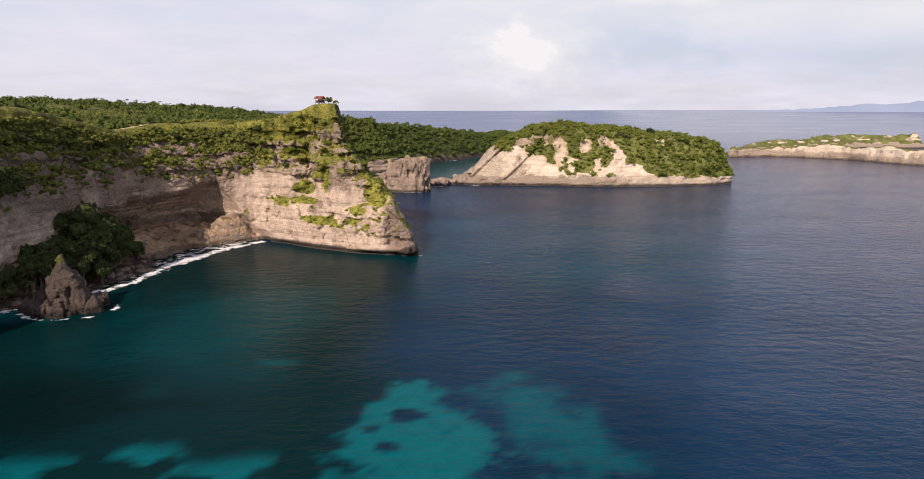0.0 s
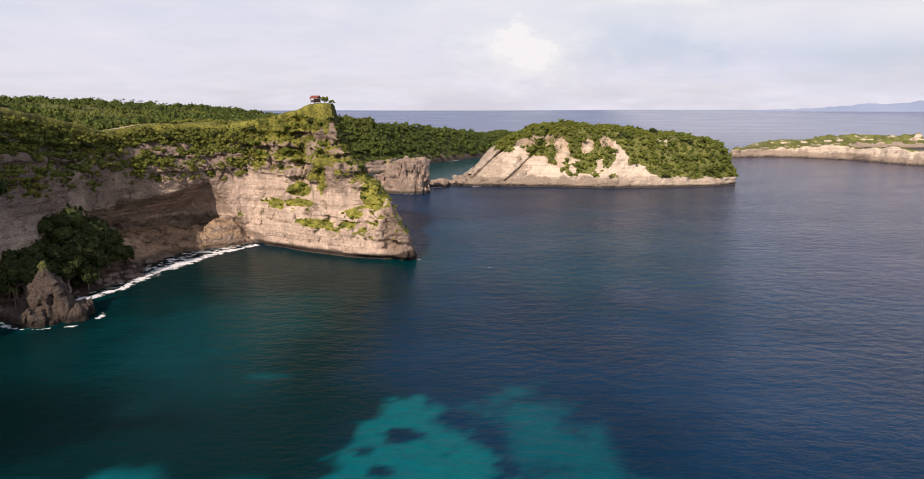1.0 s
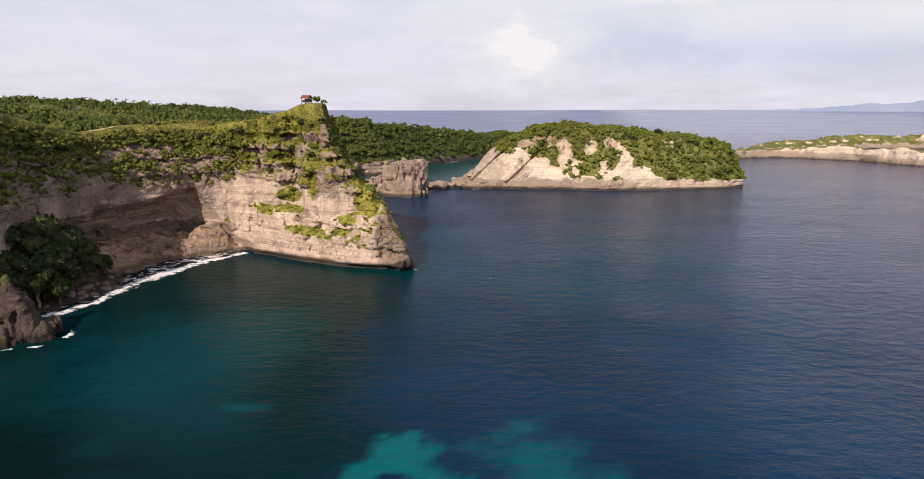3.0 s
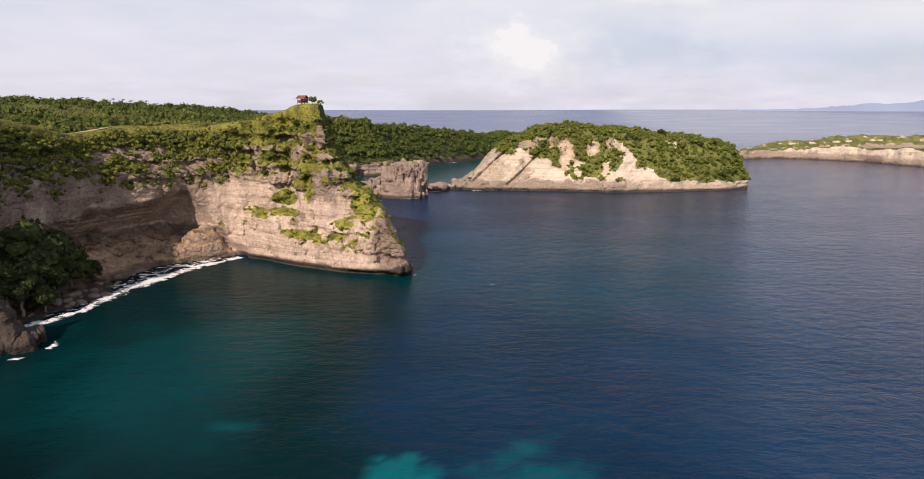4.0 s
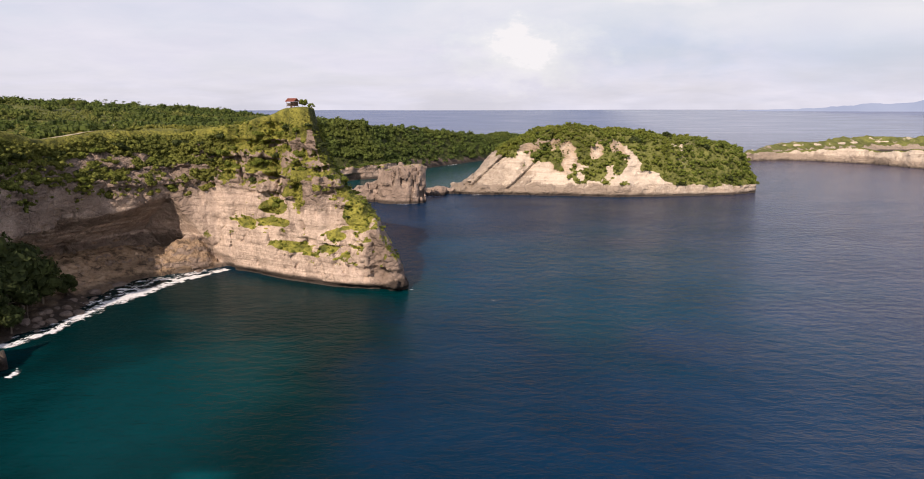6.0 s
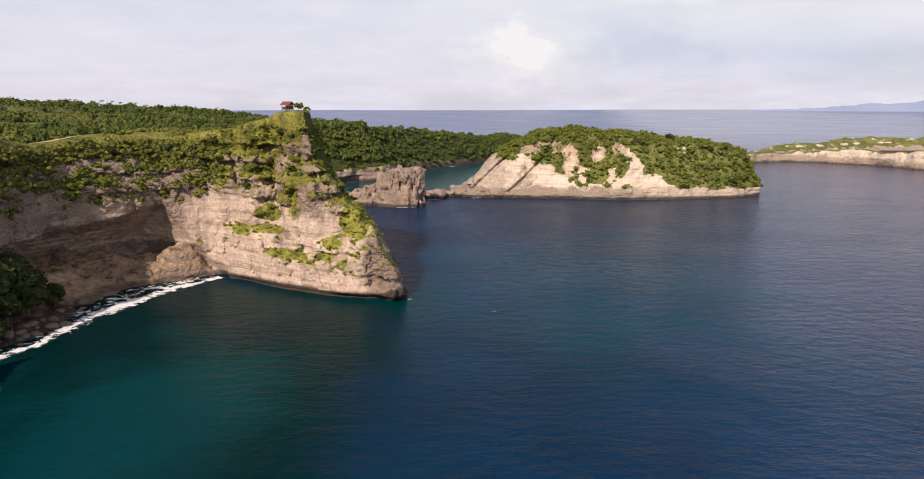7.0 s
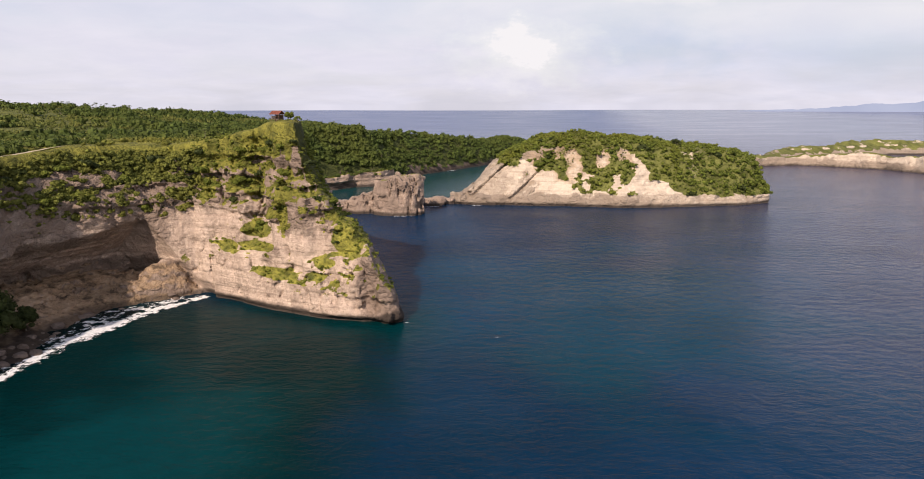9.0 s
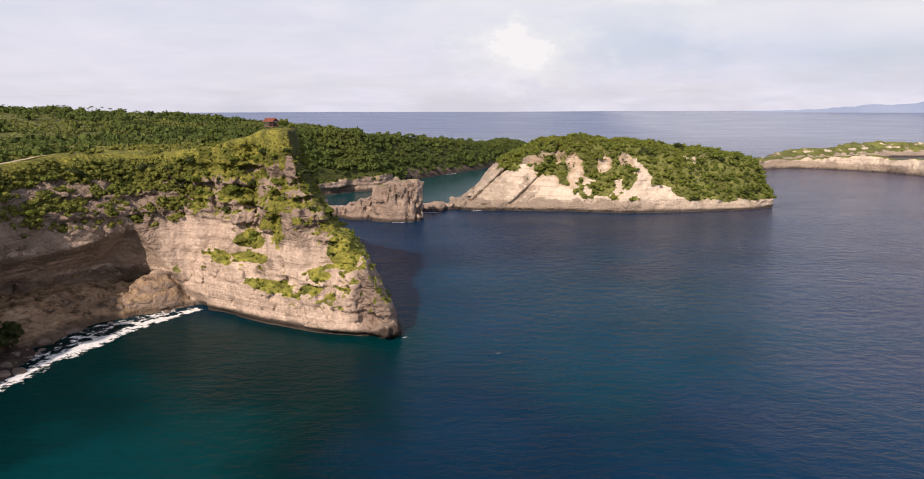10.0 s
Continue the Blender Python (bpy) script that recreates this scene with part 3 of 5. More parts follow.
    tail = (6.8 + 0.20 * np.clip(ta, -17, 17)) * np.clip(1 - (np.abs(ta) / 17) ** 3 - (np.abs(tb) / 7.5) ** 2.4, -1, 1)
    mound2 = 6.0 - 7 * np.sqrt(((X + 144) / 8) ** 2 + ((Y - 312) / 12) ** 2)
    low = np.maximum(np.maximum(beach, tail), np.maximum(mound, mound2))
    return np.maximum(D, (low[:, :, None] - zz) * 0.8)


def headland_rough(x, y, z):
    cliff = np.maximum(np.clip((plateau(x, y) - z - 1) / 9, 0.10, 1), 0.75 * smooth(-64, -57, x)) * np.clip(z / 6 + 0.25, 0.3, 1)

    def zone(cx, cz, rx, rz):
        return smooth(1.3, 0.7, np.hypot((x - cx) / rx, (z - cz) / rz))
    even = np.maximum.reduce([zone(-104, 20, 18, 17), zone(-58, 24, 9, 8), zone(-88, 8, 22, 8), zone(-60, 6, 14, 6), smooth(-118, -128, x) * smooth(34, 28, z)])
    warp = 6.0 * fbm(x / 34, y / 34, z / 26, 3, 41)
    bed = (z + warp) * 0.15 + 0.012 * x
    ledge = smooth(0.0, 0.75, bed % 1.0) - smooth(0.9, 1.0, bed % 1.0) - 0.5
    fine_bed = np.abs(((z + 0.5 * warp) * 0.42) % 1.0 - 0.5) - 0.25
    rugged = smooth(-0.10, 0.16, fbm(x / 15, y / 15, z / 11, 3, 43) + 0.20 * smooth(22, 40, z) - 0.03 + 0.08 * smooth(-60, -45, x)) * (1 - 0.85 * even)
    gully = np.abs(fbm(x / 15, y / 15, z / 60, 3, 47))
    pit = np.abs(fbm(x / 5, y / 5, z / 8, 3, 49))
    n = (2.2 + 2.6 * rugged) * fbm(x / 16, y / 16, z / 22, 4, 51, 0.5) - 2.0 * ledge * rugged - (0.55 + 0.7 * smooth(-122, -132, x)) * fine_bed * (1 - 0.7 * rugged) * smooth(-0.22, 0.15, fbm(x / 11, y / 11, z / 4, 3, 73))
    # upright joints in the sound rock
    n = n - 1.3 * even * smooth(0.035, 0.0, np.abs(fbm(x / 8, y / 8, z / 30, 3, 74)))
    n = n - 2.4 * smooth(0.09, 0.0, gully) * (0.08 + 0.92 * rugged) - 1.7 * smooth(0.07, 0.0, pit) * (0.05 + 0.95 * rugged)
    n = n + 4.6 * fbm(x / 4.4, y / 4.4, z / 3.4, 4, 61, 0.7) * (0.10 + 0.9 * rugged)
    n = n + 3.0 * fbm(x / 2.3, y / 2.3, z / 1.9, 3, 69, 0.6) * smooth(27, 36, z) * smooth(-44, -50, x) * (1 - 0.8 * even)
    # upright fluting of the worn point
    n = n + smooth(-46, -36, x) * (5.0 * fbm(x / 4.0, y / 4.0, z / 12, 4, 63, 0.6) + 2.2 * fbm(x / 1.9, y / 1.9, z / 2.6, 3, 64, 0.6))
    # crumbly surface of the beach outcrops
    n = n + 2.8 * smooth(-108, -112, x) * smooth(15, 12, z) * fbm(x / 2.6, y / 2.6, z / 2.2, 3, 65, 0.6)
    return n * cliff


HX, HY, HH = (-236, -17), (186, 426), 0.65
F_head, ax_head = solid((HX, HY, (-4, 74)), HH, headland_density, headland_rough)
ground_head = top_of(F_head, ax_head)
V, Q = surface_nets(F_head, (ax_head[0][0], ax_head[1][0], ax_head[2][0]), HH)
NRM = normals_of(V, Q)
x, y, z = V.T


def blob(cx, cz, rx, rz):
    return smooth(1.25, 0.75, np.hypot((x - cx) / rx, (z - cz) / rz))


patchy = fbm(x / 8, y / 8, z / 6, 4, 71)
limit = np.interp(y, [250, 285, 300, 310, 340], [51, 48, 44, 36, 38])
slope_cover = smooth(0.11, -0.05, patchy - 0.012 * (z - 44)) * smooth(-3, 3, z - limit + 14 * patchy) * smooth(-108, -116, x + 10 * patchy)
flat = smooth(0.42, 0.72, NRM[:, 2] + 0.5 * patchy) * smooth(6, 9, z - 18 * smooth(-106, -112, x))
face = smooth(0.09, 0.26, patchy + 0.13 * smooth(36, 52, z) - 0.16 * smooth(38, 26, z) + 0.25 * NRM[:, 2]) * smooth(9, 16, z)
crest = smooth(12, 7, plateau(x, y) - z + 12 * patchy) * smooth(-60, -65, x)
spots = np.maximum.reduce([blob(-70.5, 13.2, 8.5, 1.9), blob(-43.5, 27, 6, 6), blob(-68, 37, 2.4, 10), blob(-52, 18.7, 4, 1.9), blob(-55, 14, 4, 1.4),
                           blob(-92, 20.5, 4, 2.2), blob(-80, 21.5, 8, 1.5), blob(-80, 27, 6, 3), blob(-101, 41, 4, 4), blob(-80, 42, 4, 3.5), blob(-89, 43, 4, 3)]) * smooth(345, 335, y)
scars = np.maximum.reduce([blob(-115, 50, 3.5, 5), blob(-136, 45.5, 5, 3), blob(-126, 40.5, 10, 3), blob(-146, 47, 5, 2.2)]) * smooth(-0.2, 0.05, patchy)
veg = np.clip(np.maximum.reduce([slope_cover, flat, 0.8 * face * smooth(-125, -110, x), crest, spots]), 0, 1)
# the crest's right flank: its shade is put in as dark green cover
flank_shade = smooth(-67, -63.5, x) * smooth(38, 45, z) * smooth(0.1, 0.4, NRM[:, 0])
veg = np.maximum(veg, 0.85 * flank_shade) * smooth(1.2, 3.5, z) * (1 - 0.9 * scars)
wear_shade = smooth(20, 44, z + 40 * patchy) * 0.75 + 0.5 * smooth(0.05, 0.25, patchy) + 0.6 * smooth(7, 3, z + 9 * patchy) * smooth(-106, -114, x)
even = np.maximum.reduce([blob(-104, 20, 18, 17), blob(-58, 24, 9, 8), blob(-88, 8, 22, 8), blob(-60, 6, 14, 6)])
wear_shade = wear_shade * (1 - 0.5 * even) + 0.8 * blob(-30, 12, 10, 14)
wear_shade = wear_shade + 0.7 * smooth(-108, -112, x) * smooth(14, 12, z) * smooth(300, 320, y)
# dark tone standing in for shade on the flank and the cove wall
wear_shade = wear_shade + 0.9 * smooth(-66, -62, x) * smooth(46, 52, z) + 0.45 * smooth(-110, -118, x) * smooth(16, 24, z) * smooth(344, 336, y)
wet = smooth(3.0, 1.9, z + 1.6 * patchy - 2.0 * smooth(-34, -27, x)) * smooth(-110, -95, x) + 0.7 * smooth(2.4, 1.0, z + patchy) + 0.75 * smooth(7, 4, z + 6 * patchy) * smooth(-118, -124, x) * smooth(290, 276, y + 40 * patchy)
headland = tagged(new("headland_cliff", mesh_from("headland_cliff", V, Q, [MAT["headland"]], {"veg": veg, "wet": np.clip(wet, 0, 1), "wear_shade": wear_shade,
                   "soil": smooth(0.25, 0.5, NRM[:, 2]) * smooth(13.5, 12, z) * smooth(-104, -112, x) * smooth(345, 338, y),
                   "lush": np.maximum(flank_shade, smooth(-104, -116, x) * smooth(342, 336, y) * smooth(2, 6, plateau(x, y) - z))})),
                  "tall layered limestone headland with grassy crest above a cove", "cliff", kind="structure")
HEAD = (V, NRM, veg)

# ---------------- mainland behind ----------------
def land_height(X, Y):
    d = poly_sd(X, Y, MAIN) + 4 * fbm(X / 30, Y / 30, 0.0, 3, 33)
    steep = np.interp(Y, [0, 420, 560, 640, 2000], [5, 3.0, 2.2, 1.15, 1.05])
    foot = np.interp(Y, [590, 615, 712, 750, 1200], [0, 13, 13, 3, 2]) * smooth(0, 4, d)
    rise = np.where(d > 0, np.maximum(steep * d, 0) + foot, d * 1.2)
    t = plateau(X, Y)
    crag = 7 * fbm(X / 9, Y / 9, 0.0, 3, 34) * smooth(30, 8, d) * smooth(1, 4, d) * smooth(590, 620, Y)
    return np.where(d > 0, smin(rise + crag, t, 10.0), d * 1.2)


gx = np.concatenate([np.arange(-1500, -620, 40), np.arange(-620, -240, 9), np.arange(-240, 110, 3.5)])
gy = np.concatenate([np.arange(-200, 180, 9), np.arange(180, 420, 6), np.arange(420, 1100, 4.0), np.arange(1100, 1820, 24)])
X, Y = np.meshgrid(gx, gy, indexing="ij")
Z = land_height(X, Y)
inner = (X > HX[0] + 5) & (X < HX[1]) & (Y > HY[0] + 5) & (Y < HY[1] - 5)
edge = np.minimum(np.minimum(X - HX[0], HX[1] - X), np.minimum(Y - HY[0], HY[1] - Y))
Z = Z - np.clip(edge + 6, 0, 8) * 0.15
Q = grid_quads(len(gx), len(gy))
keep = ~(inner.ravel()[Q].all(1)) & ~((Z.ravel()[Q] < -5).all(1))
V = np.stack([X.ravel(), Y.ravel(), Z.ravel()], 1)
used, inv = np.unique(Q[keep], return_inverse=True)
V, Q = V[used], inv.reshape(-1, 4)
patchy = fbm(V[:, 0] / 20, V[:, 1] / 20, 0.0, 3, 72)
stand = fbm(V[:, 0] / 75, V[:, 1] / 55, 0.0, 4, 23)
veg = smooth(4, 9, V[:, 2] + 10 * patchy - 8 * smooth(600, 620, V[:, 1]) * smooth(730, 705, V[:, 1]))
mainland = tagged(new("mainland", mesh_from("mainland", V, Q, [MAT["grey"]], {"veg": veg, "wet": smooth(2.5, 1.0, V[:, 2] - 2.5 * smooth(700, 740, V[:, 1])), "wear_shade": np.ones(len(V)),
                   "lush": np.maximum(smooth(0.05, -0.01, stand), smooth(90, 60, poly_sd(V[:, 0], V[:, 1], MAIN)) * smooth(560, 620, V[:, 1]))})),
                  "green rolling limestone plateau above the sea", "hill", kind="structure")

# ---------------- offshore rocks ----------------
def bare(V, p):
    """Thin brown soil on the island's upper slope."""
    x, y, z = V.T
    return 0.75 * smooth(1.3, 0.8, np.hypot((x - 82) / 36, (z - 34) / 19) - 2.4 * p) * smooth(12, 18, z) * smooth(540, 560, y) * smooth(30, 45, x) * smooth(125, 110, x)


def body(name, bounds, h, density, rough, mat, cover, label, category, kind="structure"):
    F, ax = solid(bounds, h, density, rough)
    V, Q = surface_nets(F, [a[0] for a in ax], h, name != "sea_stack")
    N = normals_of(V, Q)
    p = fbm(V[:, 0] / 9, V[:, 1] / 9, V[:, 2] / 7, 4, 81)
    veg = np.clip(cover(V, N, p), 0, 1)
    wet = smooth(3.0, 1.2, V[:, 2] + 1.6 * p)
    old = smooth(11, 6, V[:, 2] + 16 * p) * 0.8 + 0.5 * smooth(0.08, 0.25, p)
    if name == "island":
        left = smooth(100, 80, V[:, 0]) * smooth(31, 38, V[:, 2] + 16 * p)
        old = np.maximum.reduce([(0.95 - 0.55 * smooth(100, 130, V[:, 0])) * smooth(9.5, 7, V[:, 2] + 8 * p), 0.6 * smooth(0.06, 0.2, p), 0.9 * left, 0.5 * smooth(26, 16, V[:, 0] + 30 * p)])
    # the pointed rock is toned down further for the shade it stands in
    if name in ("sea_stack", "lagoon_bluff", "pointed_rock"):
        old = 0.45 + 0.9 * np.clip(p + 0.2, 0, 0.6) + 0.5 * (name == "pointed_rock")
    ob = tagged(new(name, mesh_from(name, V, Q, [mat], {"veg": veg, "wet": wet, "wear_shade": old, "soil": bare(V, p)})), label, category, kind=kind)
    return ob, V, N, veg, top_of(F, ax)


def island_top(x):
    return np.interp(x, [-26, -14, 0, 11, 25, 38, 55, 75, 100, 135, 170, 200, 222, 234, 240],
                     [3, 7, 14, 25, 33, 40, 47.5, 48.5, 46.5, 43, 40, 36, 29.5, 17, 2])


def island_density(X, Y, z):
    d = poly_sd(X, Y, ISLAND) + 5 * fbm(X / 26, Y / 40, 0.0, 3, 35)
    zz = z[None, None, :]
    green = smooth(90, 125, X)[:, :, None]
    inset = (0.50 - 0.02 * green) * zz + 1.6 * smooth(2.2, 0.6, zz)
    top = island_top(X) - 8 * smooth(640, 760, Y) + 2 * fbm(X / 25, Y / 25, 0.0, 3, 8)
    return smin(d[:, :, None] - inset, top[:, :, None] - zz, 6.0) * 0.9


def island_rough(x, y, z):
    flute = 0.5 * fbm(x / 9, y / 9, z / 34, 4, 55) + 0.9 * fbm((x - 1.1 * z) / 10, y / 30, z / 60, 4, 54)
    k = np.clip(z / 6, 0.3, 1)
    rib = np.abs(fbm((x - 1.0 * z) / 13, y / 40, z / 90, 3, 64))
    craggy = smooth(46, 34, x - 0.9 * (z - 10))
    bare_slab = smooth(1.2, 0.7, np.hypot((x - 55 + 0.2 * (z - 15)) / 20, (z - 16) / 17))
    n = 4.4 * flute * (1 - 0.7 * bare_slab) - (0.5 + 3.6 * craggy) * smooth(0.10, 0.0, rib)
    n = n + (0.9 + 2.2 * smooth(9, 6, z) + 2.6 * craggy) * fbm(x / 4.5, y / 4.5, z / 3, 3, 67, 0.65) * (1 - 0.5 * bare_slab)
    n = n + 3.2 * fbm(x / 10, y / 10, z / 8, 4, 66) * (1 - 0.6 * bare_slab) + 0.6 * (np.abs((z * 0.3 + 0.8 * flute) % 1 - 0.5) * 2 - 0.5)
    return n * k


def island_cover(V, N, p):
    x, y, z = V.T
    side = x - 106 - 1.0 * (40 - z) + 14 * p - 6 * smooth(20, 10, z)
    right = smooth(-2, 4, side) * smooth(5, 8, z + 7 * p)
    grassy = smooth(7, 2, np.abs(x - 152 - 0.30 * (38 - z) + 14 * p)) * smooth(14, 22, z)
    scar = smooth(1.2, 0.7, np.hypot((x - 160) / 11, (z - 38) / 5) - 2.5 * p)
    top = smooth(5, 1, island_top(x) - z - 2 + 14 * p) * smooth(36, 44, z) * smooth(46, 58, x)
    dry = (0.66 + 2.4 * p) * smooth(38, 54, x - 0.6 * (z - 30) + 20 * p) * smooth(112, 96, x) * smooth(18, 27, z + 10 * p)
    bush = smooth(1.25, 0.8, np.hypot((x - 92) / 21, (z - 21) / 13) - 2.6 * p) * smooth(7, 11, z)
    crest = 0.75 * smooth(6, 2, island_top(x) - z + 12 * p) * smooth(10, 22, x)
    return np.maximum.reduce([right * (1 - 0.42 * grassy) * (1 - 0.4 * scar), top, dry, crest, bush * smooth(700, 660, y)])


island, IV, IN, Iveg, ground_isl = body("island", ((-36, 252), (556, 786), (-4, 60)), 1.15, island_density, island_rough, MAT["chalk"], island_cover,
                                        "pale limestone island with bushy green top and white cliff", "island")


def spit_top(x):
    return np.interp(x, [318, 335, 365, 400, 450, 520, 700], [5, 10.5, 11, 14, 18, 20, 23])


spit, SV, SN, Sveg, ground_spit = body(
    "far_headland", ((310, 700), (684, 1155), (-4, 38)), 2.6,
    lambda X, Y, z: smin((poly_sd(X, Y, SPIT) + 9 * fbm(X / 28, Y / 28, 0.0, 3, 36))[:, :, None] - 0.35 * z[None, None, :],
                         (spit_top(X) - 0.6 * np.maximum(poly_sd(X, Y, SPIT) - 9, 0) + 3 * fbm(X / 30, Y / 30, 0.0, 3, 14))[:, :, None] - z[None, None, :], 4.0),
    lambda x, y, z: 7.0 * fbm(x / 14, y / 14, z / 20, 4, 56, 0.6) - 4.5 * smooth(1.2, 0.6, np.hypot((x - 455) / 7, (z - 1.5) / 5)) * smooth(885, 865, y) + 1.2 * (np.abs((z * 0.22) % 1 - 0.5) * 2 - 0.5),
    MAT["chalk"], lambda V, N, p: (0.85 + 1.4 * p) * smooth(0.58, 0.82, N[:, 2] + 0.25 * p) * smooth(5, 8, V[:, 2]),
    "low pale limestone headland with grassy top across the water", "headland")


def stack_density(X, Y, z):
    zz = z[None, None, :]
    a = (1 - (np.abs((X + 52) / 17.5) ** 2.3 + np.abs((Y - 541) / 12.5) ** 2.3) ** (1 / 2.3)) * 12
    main = smin(a[:, :, None] - 0.03 * zz, 26.5 - (0.10 * np.abs(X + 47) + 0.35 * np.maximum(-X - 58, 0))[:, :, None] - zz, 3.5)
    b = (1 - np.sqrt(((X + 76) / 13) ** 2 + ((Y - 546) / 8) ** 2)) * 8
    shoulder = smin(b[:, :, None] - 0.1 * zz, (15.0 + 0.45 * (X + 72))[:, :, None] - zz, 3.0)
    c = 5.5 - np.abs(Y - 552 - 0.12 * (X + 90)) - 8 * smooth(-84, -70, X)
    neck = smin(c[:, :, None], (7.0 + 0.18 * np.maximum(-X - 96, 0))[:, :, None] - zz, 2.5)
    e = np.maximum((1 - np.sqrt(((X + 31) / 8) ** 2 + ((Y - 582) / 6) ** 2)) * 6, (1 - np.sqrt(((X + 21) / 6) ** 2 + ((Y - 590) / 5) ** 2)) * 5)
    low = smin(e[:, :, None], 5.0 - zz + 0 * e[:, :, None], 2.0)
    return np.maximum(np.maximum(main, shoulder), np.maximum(neck, low))


def stack_rough(x, y, z):
    rib = np.abs(fbm(x / 6, y / 6, z / 40, 3, 57))
    n = 3.6 * fbm(x / 6, y / 6, z / 22, 4, 57) - 3.2 * smooth(0.10, 0.0, rib) + 2.6 * fbm(x / 3.2, y / 3.2, z / 3, 4, 58, 0.6)
    return n * np.clip(z / 4 + 0.4, 0.4, 1)


stack, KV, KN, Kveg, ground_stack = body("sea_stack", ((-150, -16), (520, 600), (-3, 30)), 0.9, stack_density, stack_rough, MAT["headland"],
                                         lambda V, N, p: 0.5 * smooth(0.7, 0.95, N[:, 2] + 0.4 * p) * smooth(12, 18, V[:, 2]),
                                         "blocky grey limestone sea stack with low rock neck", "sea stack")

def pointed_density(X, Y, z):
    zz = z[None, None, :]
    r = np.sqrt(((X + 132) / 1.12) ** 2 + (Y - 215) ** 2)[:, :, None]
    peak = 9.0 * np.maximum(1 - np.maximum(zz, 0) / 19.0, 0.0) ** 1.05 - r
    foot = smin(11.0 - r + 0 * zz, 3.4 - zz + 0 * r, 1.5)
    return np.maximum(peak * 0.8 - 0.4 * (zz > 18.2), foot)


rock, RV, RN, Rveg, ground_rock = body(
    "pointed_rock", ((-148, -116), (200, 230), (-2, 22)), 0.45, pointed_density,
    lambda x, y, z: (4.6 * fbm(x / 4.5, y / 4.5, z / 10, 4, 59, 0.6) - 2.0 * smooth(0.08, 0.0, np.abs(fbm(x / 5, y / 5, z / 14, 3, 62))) + 2.0 * fbm(x / 2, y / 2, z / 1.5, 3, 60)) * np.clip((20 - z) / 8, 0.4, 1),
    MAT["shore"], lambda V, N, p: 0.7 * smooth(13, 17, V[:, 2] + 6 * p), "dark pointed limestone rock standing at the beach edge", "rock", "thing")

bluff, BV, BN, Bveg, ground_bluff = body(
    "lagoon_bluff", ((-160, -66), (622, 730), (-3, 20)), 0.95,
    lambda X, Y, z: smin((poly_sd(X, Y, MAIN) + 3.5 + 3 * fbm(X / 11, Y / 11, 0.0, 3, 38))[:, :, None]
                         - 7.0 * (smooth(7.5, 3.0, z)[None, None, :] * smooth(-0.2, 0.15, fbm(X / 20, Y / 20, 0.0, 2, 39) + 0.1)[:, :, None]) - 0.12 * z[None, None, :],
                         np.minimum(13.0, 40 - poly_sd(X, Y, MAIN))[:, :, None] + 3.5 * fbm(X / 12, Y / 12, 0.0, 3, 40)[:, :, None] - z[None, None, :], 2.0),
    lambda x, y, z: (3.0 * fbm(x / 6, y / 6, z / 5, 4, 68, 0.6) + 1.0 * (np.abs((z * 0.3) % 1 - 0.5) * 2 - 0.5)) * np.clip((15 - z) / 4, 0.3, 1),
    MAT["headland"], lambda V, N, p: smooth(0.55, 0.85, N[:, 2] + 0.5 * p) * smooth(8, 11, V[:, 2]),
    "undercut layered limestone bluff at the edge of the lagoon", "cliff")

